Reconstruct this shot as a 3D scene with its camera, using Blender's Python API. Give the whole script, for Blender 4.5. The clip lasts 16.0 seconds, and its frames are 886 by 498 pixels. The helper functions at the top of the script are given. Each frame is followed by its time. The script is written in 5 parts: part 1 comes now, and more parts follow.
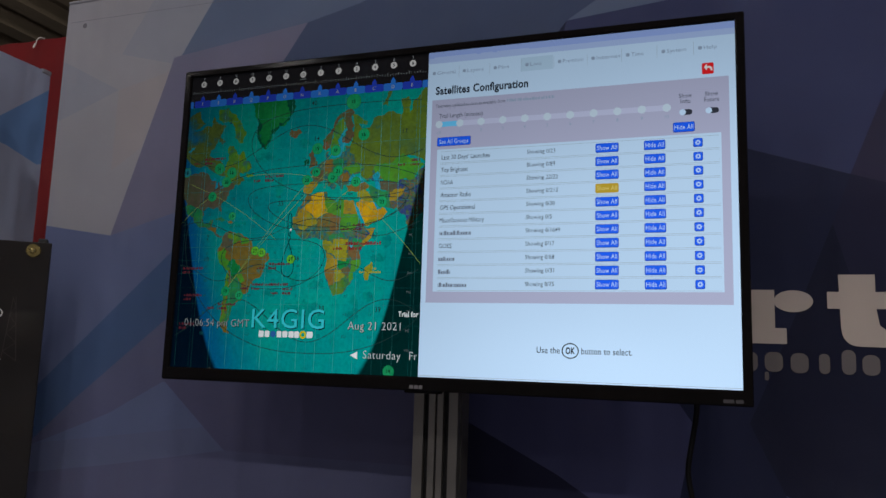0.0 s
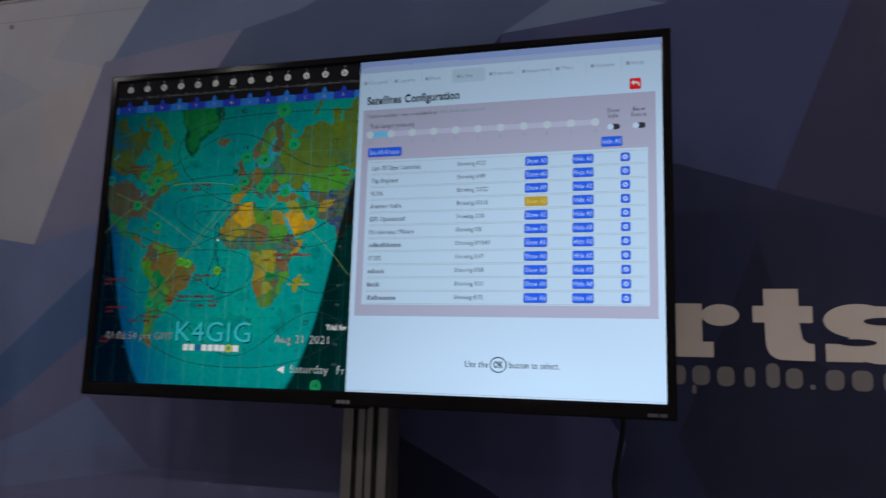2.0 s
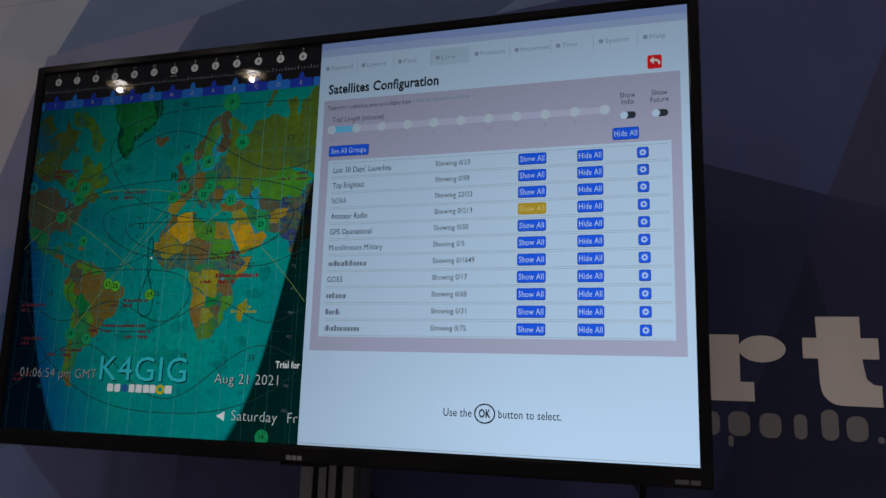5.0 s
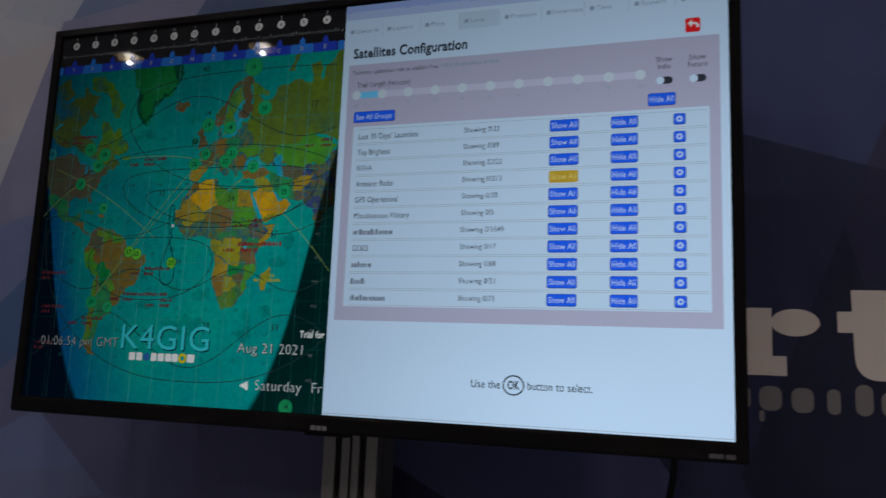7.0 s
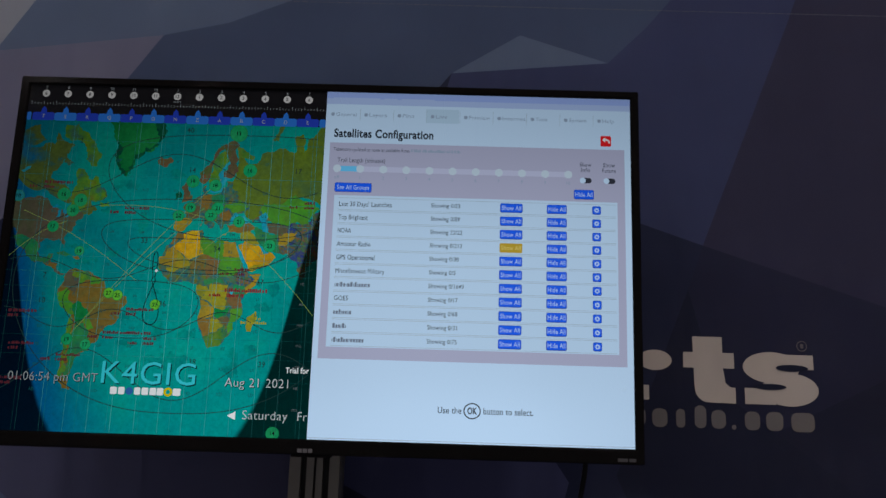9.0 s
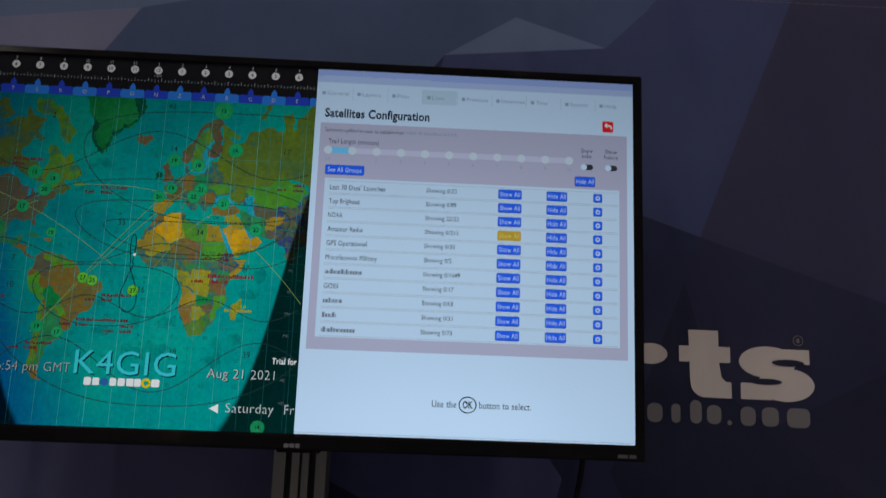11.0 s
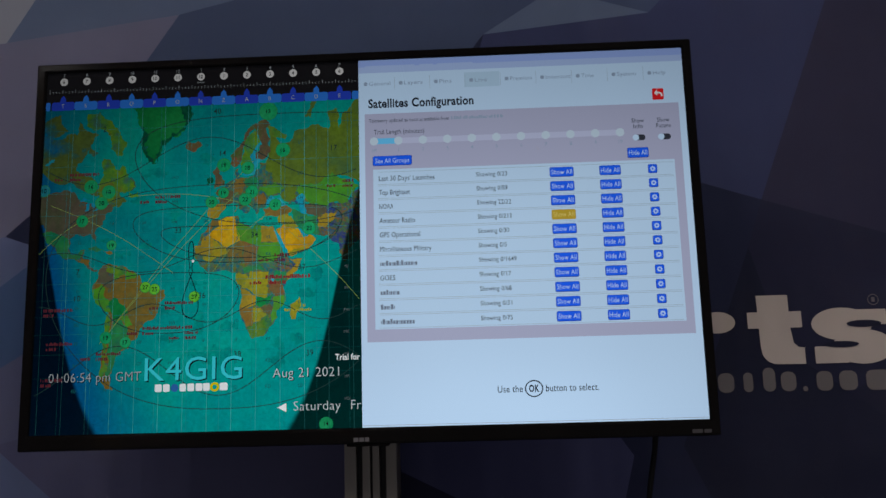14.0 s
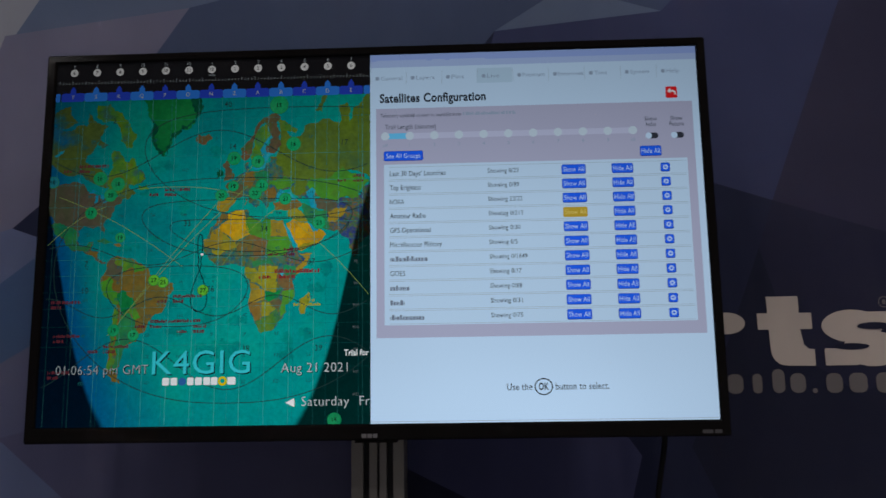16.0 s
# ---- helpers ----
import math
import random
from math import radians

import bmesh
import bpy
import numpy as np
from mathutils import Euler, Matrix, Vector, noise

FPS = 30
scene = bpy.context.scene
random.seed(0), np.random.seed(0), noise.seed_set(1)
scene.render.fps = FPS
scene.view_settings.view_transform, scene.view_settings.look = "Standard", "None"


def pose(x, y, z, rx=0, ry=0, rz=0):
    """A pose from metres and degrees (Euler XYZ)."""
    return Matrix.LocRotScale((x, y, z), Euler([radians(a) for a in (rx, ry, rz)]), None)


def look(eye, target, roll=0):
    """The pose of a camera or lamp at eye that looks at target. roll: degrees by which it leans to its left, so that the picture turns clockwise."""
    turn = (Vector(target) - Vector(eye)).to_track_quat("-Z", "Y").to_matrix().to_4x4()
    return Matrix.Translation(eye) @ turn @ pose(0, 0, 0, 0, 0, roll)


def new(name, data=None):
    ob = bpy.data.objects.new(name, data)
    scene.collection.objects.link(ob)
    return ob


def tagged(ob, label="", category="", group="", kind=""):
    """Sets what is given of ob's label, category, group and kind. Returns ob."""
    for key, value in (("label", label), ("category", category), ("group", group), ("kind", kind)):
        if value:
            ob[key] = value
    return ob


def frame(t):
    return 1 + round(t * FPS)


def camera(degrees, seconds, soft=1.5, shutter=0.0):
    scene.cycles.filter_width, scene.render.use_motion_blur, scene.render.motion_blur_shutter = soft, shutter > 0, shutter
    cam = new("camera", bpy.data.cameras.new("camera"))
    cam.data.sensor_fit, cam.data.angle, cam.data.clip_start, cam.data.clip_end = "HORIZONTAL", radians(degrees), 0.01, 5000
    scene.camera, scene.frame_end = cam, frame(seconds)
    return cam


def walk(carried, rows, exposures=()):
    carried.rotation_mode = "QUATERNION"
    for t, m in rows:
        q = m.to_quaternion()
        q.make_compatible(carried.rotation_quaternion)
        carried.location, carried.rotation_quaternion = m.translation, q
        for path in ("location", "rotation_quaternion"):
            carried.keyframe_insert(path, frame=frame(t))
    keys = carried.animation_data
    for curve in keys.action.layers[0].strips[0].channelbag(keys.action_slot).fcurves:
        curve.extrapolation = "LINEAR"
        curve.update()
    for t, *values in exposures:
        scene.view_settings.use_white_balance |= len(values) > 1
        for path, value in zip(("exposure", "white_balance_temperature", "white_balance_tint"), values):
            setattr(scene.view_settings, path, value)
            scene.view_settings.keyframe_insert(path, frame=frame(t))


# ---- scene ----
cam = camera(60.9, 16.0, shutter=0.5)
PATH = [
    (0, (-0.004, -0.037, 1.482), (-0.654, 1.834, 1.759), 1.8),
    (0.5, (0.000, -0.033, 1.498), (-0.662, 1.836, 1.756), 1.7),
    (1, (0.007, -0.029, 1.495), (-0.664, 1.836, 1.766), 1.8),
    (1.5, (0.021, -0.027, 1.484), (-0.642, 1.837, 1.777), 2.0),
    (2, (0.042, -0.004, 1.490), (-0.498, 1.897, 1.798), 1.7),
    (2.5, (0.036, 0.079, 1.507), (-0.412, 2.005, 1.809), 2.2),
    (3, (0.073, 0.236, 1.544), (-0.489, 2.125, 1.886), 2.6),
    (3.2, (0.079, 0.275, 1.543), (-0.536, 2.145, 1.896), 2.8),
    (5.3, (0.025, 0.283, 1.535), (-0.548, 2.166, 1.890), 1.7),
    (5.5, (0.028, 0.288, 1.538), (-0.539, 2.176, 1.879), 1.8),
    (6, (0.029, 0.297, 1.537), (-0.531, 2.189, 1.862), 2.1),
    (6.5, (0.026, 0.297, 1.540), (-0.539, 2.191, 1.850), 2.2),
    (7, (-0.008, 0.298, 1.527), (-0.609, 2.183, 1.821), 2.3),
    (7.3, (-0.092, 0.275, 1.529), (-0.579, 2.193, 1.822), 2.3),
    (7.5, (-0.153, 0.237, 1.525), (-0.493, 2.184, 1.830), 1.7),
    (7.7, (-0.209, 0.189, 1.544), (-0.402, 2.158, 1.830), 1.0),
    (8, (-0.236, 0.116, 1.553), (-0.381, 2.087, 1.859), 1.2),
    (8.2, (-0.252, 0.060, 1.555), (-0.360, 2.028, 1.894), 1.5),
    (8.5, (-0.237, -0.008, 1.543), (-0.333, 1.957, 1.904), 1.3),
    (8.7, (-0.258, -0.041, 1.537), (-0.318, 1.926, 1.899), 1.4),
    (10.8, (-0.349, 0.023, 1.536), (-0.293, 1.987, 1.908), 2.2),
    (11, (-0.340, 0.025, 1.536), (-0.277, 1.994, 1.882), 2.1),
    (11.5, (-0.348, 0.029, 1.530), (-0.322, 2.003, 1.849), 1.4),
    (12, (-0.354, 0.024, 1.548), (-0.377, 2.003, 1.839), 0.3),
    (12.5, (-0.352, 0.036, 1.540), (-0.368, 2.014, 1.834), -0.7),
    (13, (-0.346, 0.037, 1.548), (-0.377, 2.015, 1.839), -1.2),
    (13.5, (-0.346, 0.036, 1.549), (-0.399, 2.014, 1.842), -1.6),
    (14, (-0.352, 0.040, 1.547), (-0.416, 2.017, 1.843), -1.6),
    (14.5, (-0.365, 0.042, 1.548), (-0.433, 2.020, 1.839), -1.7),
    (15, (-0.385, 0.049, 1.549), (-0.480, 2.026, 1.833), -1.0),
    (15.5, (-0.384, 0.051, 1.547), (-0.484, 2.028, 1.835), -0.8),
    (16, (-0.370, 0.048, 1.541), (-0.436, 2.024, 1.838), -0.9),
]
EXPOSURES = [(0, -0.04), (1.8, -0.05), (2.5, 0.03), (3.2, -0.08), (5.3, -0.32), (8.5, -0.33), (12, -0.32), (16, -0.36)]
walk(cam, [(t, look(eye, target, roll)) for t, eye, target, roll in PATH], EXPOSURES)

# ---- world ----
world = bpy.data.worlds.new("hall_air")
world.use_nodes = True
scene.world = world
world.node_tree.nodes["Background"].inputs[0].default_value = (0.5, 0.55, 0.65, 1)
world.node_tree.nodes["Background"].inputs[1].default_value = 0.02
LAMP_WATTS = 138.0
LAMP_COLOR = (1.0, 0.945, 0.95)
SCREEN = 1.0

# ---- materials ----


def nodes_of(name):
    m = bpy.data.materials.new(name)
    m.use_nodes = True
    return m, m.node_tree.nodes, m.node_tree.links, m.node_tree.nodes["Principled BSDF"]


def math_node(n, l, op, a, b=None, c=None, clamp=False):
    k = n.new("ShaderNodeMath")
    k.operation, k.use_clamp = op, clamp
    for i, v in enumerate((a, b, c)):
        if v is None:
            continue
        if isinstance(v, (int, float)):
            k.inputs[i].default_value = v
        else:
            l.new(v, k.inputs[i])
    return k.outputs[0]


def surface(name, color, rough=0.6, metal=0.0, scale=30.0, vary=0.15, bump=0.1, fine=400.0, coat=0.0, stretch=(1, 1, 1), rough_vary=0.12):
    """A surface with variation at two scales, in metres."""
    m, n, l, b = nodes_of(name)
    pos = n.new("ShaderNodeNewGeometry").outputs["Position"]
    mp = n.new("ShaderNodeMapping")
    mp.inputs["Scale"].default_value = stretch
    l.new(pos, mp.inputs["Vector"])
    big, small = n.new("ShaderNodeTexNoise"), n.new("ShaderNodeTexNoise")
    for k, s in ((big, scale), (small, fine)):
        k.inputs["Scale"].default_value = s
        k.inputs["Detail"].default_value = 4
        l.new(mp.outputs[0], k.inputs["Vector"])
    mix = n.new("ShaderNodeMix")
    mix.data_type = "RGBA"
    mix.inputs[6].default_value = (*[c * (1 - vary) for c in color], 1)
    mix.inputs[7].default_value = (*[min(1, c * (1 + vary)) for c in color], 1)
    f = math_node(n, l, "MULTIPLY_ADD", small.outputs[0], 0.4, math_node(n, l, "MULTIPLY", big.outputs[0], 0.6))
    l.new(f, mix.inputs[0])
    l.new(mix.outputs[2], b.inputs["Base Color"])
    l.new(math_node(n, l, "MULTIPLY_ADD", big.outputs[0], rough_vary, rough - rough_vary / 2, clamp=True), b.inputs["Roughness"])
    b.inputs["Metallic"].default_value = metal
    b.inputs["Coat Weight"].default_value = coat
    if bump:
        k = n.new("ShaderNodeBump")
        k.inputs["Strength"].default_value = bump
        k.inputs["Distance"].default_value = 0.001
        l.new(small.outputs[0], k.inputs["Height"])
        l.new(k.outputs[0], b.inputs["Normal"])
    return m


def fabric(name, color):
    """Printed stretch fabric: fine weave, soft wrinkles."""
    m, n, l, b = nodes_of(name)
    pos = n.new("ShaderNodeNewGeometry").outputs["Position"]
    fold, cloud, weave = n.new("ShaderNodeTexNoise"), n.new("ShaderNodeTexNoise"), n.new("ShaderNodeTexNoise")
    mp = n.new("ShaderNodeMapping")
    mp.inputs["Scale"].default_value = (1.6, 1.6, 0.5)
    mp.inputs["Rotation"].default_value = (0, 0.35, 0)
    l.new(pos, mp.inputs["Vector"])
    l.new(mp.outputs[0], fold.inputs["Vector"])
    fold.inputs["Scale"].default_value, fold.inputs["Detail"].default_value = 3.2, 2
    cloud.inputs["Scale"].default_value, cloud.inputs["Detail"].default_value = 5.0, 5
    weave.inputs["Scale"].default_value, weave.inputs["Detail"].default_value = 900.0, 1
    l.new(pos, cloud.inputs["Vector"])
    l.new(pos, weave.inputs["Vector"])
    mix = n.new("ShaderNodeMix")
    mix.data_type = "RGBA"
    mix.inputs[6].default_value = (*[c * 0.82 for c in color], 1)
    mix.inputs[7].default_value = (*[min(1, c * 1.18) for c in color], 1)
    l.new(math_node(n, l, "MULTIPLY_ADD", weave.outputs[0], 0.35, math_node(n, l, "MULTIPLY", cloud.outputs[0], 0.65)), mix.inputs[0])
    l.new(mix.outputs[2], b.inputs["Base Color"])
    b.inputs["Roughness"].default_value = 0.8
    b.inputs["Sheen Weight"].default_value = 0.03
    b.inputs["Specular IOR Level"].default_value = 0.22
    k1, k2 = n.new("ShaderNodeBump"), n.new("ShaderNodeBump")
    k1.inputs["Strength"].default_value, k1.inputs["Distance"].default_value = 0.7, 0.05
    k2.inputs["Strength"].default_value, k2.inputs["Distance"].default_value = 0.25, 0.0006
    l.new(fold.outputs[0], k1.inputs["Height"])
    l.new(weave.outputs[0], k2.inputs["Height"])
    l.new(k1.outputs[0], k2.inputs["Normal"])
    l.new(k2.outputs[0], b.inputs["Normal"])
    return m


def shine(b, rough=0.018):
    b.inputs["Base Color"].default_value = (0.012, 0.012, 0.014, 1)
    b.inputs["Roughness"].default_value = rough
    b.inputs["Specular IOR Level"].default_value = 0.09


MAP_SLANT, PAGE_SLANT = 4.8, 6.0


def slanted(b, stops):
    """Tinted coat added to imitate the display's dimming at slanting views. Returns the gain that makes up for the
    coat.
    """
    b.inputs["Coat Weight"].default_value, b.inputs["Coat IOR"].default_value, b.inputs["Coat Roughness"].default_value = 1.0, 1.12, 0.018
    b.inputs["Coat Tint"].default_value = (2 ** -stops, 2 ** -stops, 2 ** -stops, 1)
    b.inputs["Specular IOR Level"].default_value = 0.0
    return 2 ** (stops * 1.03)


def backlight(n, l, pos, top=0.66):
    """View dimming put into the emission: weaker towards the top, stronger at the bottom."""
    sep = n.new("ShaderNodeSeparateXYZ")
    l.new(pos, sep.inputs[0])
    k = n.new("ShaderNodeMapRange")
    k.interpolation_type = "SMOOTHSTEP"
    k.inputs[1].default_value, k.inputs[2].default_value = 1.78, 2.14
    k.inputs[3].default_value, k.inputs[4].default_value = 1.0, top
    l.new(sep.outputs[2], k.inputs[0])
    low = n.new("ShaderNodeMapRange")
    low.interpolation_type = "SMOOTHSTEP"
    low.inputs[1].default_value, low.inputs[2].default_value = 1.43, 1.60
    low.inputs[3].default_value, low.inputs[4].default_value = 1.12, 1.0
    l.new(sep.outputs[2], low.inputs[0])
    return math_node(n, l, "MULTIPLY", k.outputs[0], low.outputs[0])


def lit(name, color, gain=1.0, slant_loss=PAGE_SLANT):
    """A patch of the picture that the display gives off."""
    m, n, l, b = nodes_of(name)
    shine(b)
    gain *= slanted(b, slant_loss) * (0.95 if slant_loss == PAGE_SLANT else 1.1)
    pos = n.new("ShaderNodeNewGeometry").outputs["Position"]
    t = n.new("ShaderNodeTexNoise")
    t.inputs["Scale"].default_value, t.inputs["Detail"].default_value = 2.2, 2
    l.new(pos, t.inputs["Vector"])
    b.inputs["Emission Color"].default_value = (*color, 1)
    l.new(math_node(n, l, "MULTIPLY", math_node(n, l, "MULTIPLY_ADD", t.outputs[0], 0.16 * gain * SCREEN, 0.92 * gain * SCREEN), backlight(n, l, pos, 0.66 if slant_loss == MAP_SLANT else 0.78)), b.inputs["Emission Strength"])
    return m


# The map on the display is a Mercator chart: x and z of 0 degrees, metres a radian
MAP_X, MAP_Z, MAP_K = -0.804, 1.707, 0.1685
SUN_LON, SUN_LAT = radians(-16.7), radians(12.0)


def chart(name, colors, scale, night=0.1, gain=1.0, detail=6, contrast=1.0, dusk=None, relief=1.0, blend=0.0):
    """A chart colour given off by the display; past the line of sunset the chart is dark."""
    m, n, l, b = nodes_of(name)
    shine(b)
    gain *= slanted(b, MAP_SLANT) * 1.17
    pos = n.new("ShaderNodeNewGeometry").outputs["Position"]
    sep = n.new("ShaderNodeSeparateXYZ")
    l.new(pos, sep.inputs[0])
    lon = math_node(n, l, "MULTIPLY_ADD", sep.outputs[0], 1 / MAP_K, -MAP_X / MAP_K - SUN_LON)
    mer = math_node(n, l, "MULTIPLY_ADD", sep.outputs[2], 1 / MAP_K, -MAP_Z / MAP_K)
    sin_lat = math_node(n, l, "TANH", mer)
    cos_lat = math_node(n, l, "DIVIDE", 1.0, math_node(n, l, "COSH", mer))
    up = math_node(n, l, "MULTIPLY", math_node(n, l, "MULTIPLY", cos_lat, math.cos(SUN_LAT)), math_node(n, l, "COSINE", lon))
    up = math_node(n, l, "MULTIPLY_ADD", sin_lat, math.sin(SUN_LAT), up)
    edge = n.new("ShaderNodeMapRange")
    edge.interpolation_type = "SMOOTHSTEP"
    edge.inputs[1].default_value, edge.inputs[2].default_value = -0.012, 0.02
    edge.inputs[3].default_value, edge.inputs[4].default_value = night, 0.8
    l.new(up, edge.inputs[0])
    high = n.new("ShaderNodeMapRange")
    high.interpolation_type = "SMOOTHSTEP"
    high.inputs[1].default_value, high.inputs[2].default_value = 0.0, 0.75
    high.inputs[3].default_value, high.inputs[4].default_value = 0.0, 0.2
    l.new(up, high.inputs[0])
    day = math_node(n, l, "ADD", edge.outputs[0], high.outputs[0])
    # a gradient put into the emission, stronger towards the lower inner corner
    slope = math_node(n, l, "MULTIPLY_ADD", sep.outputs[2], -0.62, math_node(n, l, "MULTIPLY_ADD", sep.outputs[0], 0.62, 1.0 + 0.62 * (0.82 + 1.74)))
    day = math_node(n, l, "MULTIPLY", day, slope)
    t = n.new("ShaderNodeTexNoise")
    t.inputs["Scale"].default_value, t.inputs["Detail"].default_value, t.inputs["Roughness"].default_value = scale, detail, 0.62
    l.new(pos, t.inputs["Vector"])
    f = math_node(n, l, "MULTIPLY_ADD", t.outputs[0], contrast, 0.5 - contrast / 2, clamp=True)
    fine = n.new("ShaderNodeTexNoise")
    fine.inputs["Scale"].default_value, fine.inputs["Detail"].default_value, fine.inputs["Roughness"].default_value = 130.0, 4, 0.7
    l.new(pos, fine.inputs["Vector"])
    day = math_node(n, l, "MULTIPLY", day, math_node(n, l, "MULTIPLY_ADD", fine.outputs[0], relief, 1 - relief / 2))
    ramp = n.new("ShaderNodeValToRGB")
    while len(ramp.color_ramp.elements) < len(colors):
        ramp.color_ramp.elements.new(0.5)
    for i, (e, (p, c)) in enumerate(zip(ramp.color_ramp.elements, colors)):
        e.position, e.color = p, (*c, 1)
    l.new(f, ramp.inputs[0])
    out = ramp.outputs[0]
    if blend:
        # the printed relief shows through the tints of the countries
        ground = n.new("ShaderNodeTexNoise")
        ground.inputs["Scale"].default_value, ground.inputs["Detail"].default_value, ground.inputs["Roughness"].default_value = 34.0, 6, 0.68
        l.new(pos, ground.inputs["Vector"])
        mix = n.new("ShaderNodeMix")
        mix.data_type = "RGBA"
        l.new(math_node(n, l, "MULTIPLY_ADD", ground.outputs[0], 2.2 * blend, -0.6 * blend, clamp=True), mix.inputs[0])
        l.new(out, mix.inputs[6])
        mix.inputs[7].default_value = (0.065, 0.12, 0.04, 1)
        out = mix.outputs[2]
    if dusk:
        low = n.new("ShaderNodeMapRange")
        low.interpolation_type = "SMOOTHSTEP"
        low.inputs[1].default_value, low.inputs[2].default_value = 0.0, 0.42
        low.inputs[3].default_value, low.inputs[4].default_value = 1.0, 0.0
        east = math_node(n, l, "MULTIPLY_ADD", lon, -0.7, 0.1, clamp=True)
        l.new(up, low.inputs[0])
        mix = n.new("ShaderNodeMix")
        mix.data_type = "RGBA"
        l.new(math_node(n, l, "MULTIPLY", low.outputs[0], east), mix.inputs[0])
        l.new(out, mix.inputs[6])
        mix.inputs[7].default_value = (*dusk, 1)
        out = mix.outputs[2]
    l.new(out, b.inputs["Emission Color"])
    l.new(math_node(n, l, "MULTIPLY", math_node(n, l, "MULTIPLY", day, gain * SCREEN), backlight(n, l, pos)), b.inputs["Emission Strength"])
    return m


M = {}
# haze, fog, under and dusk are lightened to offset board and television shade
PALETTE = {
    "pale": (0.33, 0.33, 0.365), "silver": (0.292, 0.308, 0.362), "sand": (0.345, 0.325, 0.34), "slate": (0.112, 0.15, 0.245), "mauve": (0.168, 0.167, 0.255),
    "steel": (0.060, 0.084, 0.162), "navy": (0.0408, 0.0504, 0.126), "ink_low": (0.0115, 0.0135, 0.037), "ink": (0.01625, 0.01794, 0.0481), "plum": (0.03136, 0.03073, 0.06899),
    "denim": (0.066, 0.115, 0.24), "haze": (0.132, 0.162, 0.295), "dusk": (0.1064, 0.1086, 0.2016), "violet": (0.121, 0.1293, 0.2308), "night": (0.009625, 0.01208, 0.03412),
    "fog": (0.1334, 0.1542, 0.2688), "under": (0.0575, 0.06375, 0.15), "sky": (0.15, 0.30, 0.60), "cloud": (0.38, 0.45, 0.62), "deep": (0.0148, 0.0195, 0.054),
}
for k, c in PALETTE.items():
    M[k] = fabric("print_" + k, c)
M["letter"] = fabric("print_white", (0.55, 0.48, 0.435))
M["letter_small"] = fabric("print_grey_white", (0.16, 0.145, 0.145))
M["thread"] = surface("thread", (0.15, 0.145, 0.17), 0.9, bump=0)
M["drape"] = surface("red_cloth", (0.165, 0.003, 0.006), 0.95, scale=9, vary=0.3, bump=0.3, fine=700)
M["bezel"] = surface("black_plastic", (0.008, 0.0072, 0.0072), 0.12, scale=14, vary=0.35, bump=0.02, fine=900, rough_vary=0.08)
M["bezel"].node_tree.nodes["Principled BSDF"].inputs["Specular IOR Level"].default_value = 0.05
M["back"] = surface("matt_black_plastic", (0.02, 0.02, 0.021), 0.6, bump=0.2)
M["badge"] = surface("badge_silver", (0.20, 0.19, 0.20), 0.5, 0.3, bump=0)
M["badge_dark"] = surface("badge_dark", (0.085, 0.08, 0.085), 0.5, 0.2, bump=0)
M["faint_print"] = surface("faint_print", (0.035, 0.026, 0.026), 0.5, bump=0)
M["aluminium"] = surface("aluminium", (0.22, 0.208, 0.19), 0.42, 0.75, scale=5, vary=0.14, bump=0.12, fine=240, stretch=(6, 6, 0.25))
M["slot"] = surface("slot_black", (0.012, 0.012, 0.013), 0.7, bump=0.1)
M["cable"] = surface("cable_black", (0.006, 0.006, 0.007), 0.6, bump=0.1)
M["cable"].node_tree.nodes["Principled BSDF"].inputs["Specular IOR Level"].default_value = 0.12
M["board"] = surface("board_black", (0.018, 0.016, 0.0155), 0.38, scale=8, vary=0.5, bump=0.03, fine=500, rough_vary=0.15)
M["board"].node_tree.nodes["Principled BSDF"].inputs["Specular IOR Level"].default_value = 0.25
M["board_print"] = surface("board_print", (0.68, 0.68, 0.66), 0.5, bump=0)
M["brass"] = surface("brushed_brass", (0.56, 0.45, 0.18), 0.26, 0.85, scale=60, vary=0.2, bump=0.1)
# the unseen carpet is kept light so that it bounces fill light upwards
M["carpet"] = surface("carpet", (0.46, 0.46, 0.50), 0.95, scale=2.5, vary=0.35, bump=0.8, fine=260)
M["hall_wall"] = surface("hall_wall", (0.22, 0.21, 0.20), 0.8, scale=0.6, vary=0.25, bump=0.2, fine=40)
M["deck"] = surface("roof_deck", (0.10, 0.076, 0.05), 0.7, scale=0.8, vary=0.4, bump=0.2, fine=30)
M["beam"] = surface("roof_beam", (0.21, 0.17, 0.115), 0.6, scale=1.2, vary=0.3, bump=0.2, fine=40)
M["lamp_body"] = surface("lamp_aluminium", (0.52, 0.42, 0.24), 0.4, 0.8)
M["clip"] = surface("clip_white", (0.85, 0.82, 0.76), 0.35, bump=0)
m, n, l, b = nodes_of("lamp_glow")
b.inputs["Emission Color"].default_value = (1.0, 0.84, 0.55, 1)
b.inputs["Emission Strength"].default_value = 8
M["glow"] = m

# ---- builders ----


def finish(bm, name, mats, smooth=False):
    me = bpy.data.meshes.new(name)
    bm.normal_update()
    bm.to_mesh(me)
    bm.free()
    for k in mats if isinstance(mats, (list, tuple)) else [mats]:
        me.materials.append(k)
    if smooth:
        me.polygons.foreach_set("use_smooth", [True] * len(me.polygons))
    return me


def part(name, bm, material, parent=None, label="", smooth=False):
    ob = new(name, finish(bm, name, material, smooth))
    ob.parent = parent
    return tagged(ob, label)


def thing(name, label, category, kind="", group=""):
    return tagged(new(name), label, category, group, kind)


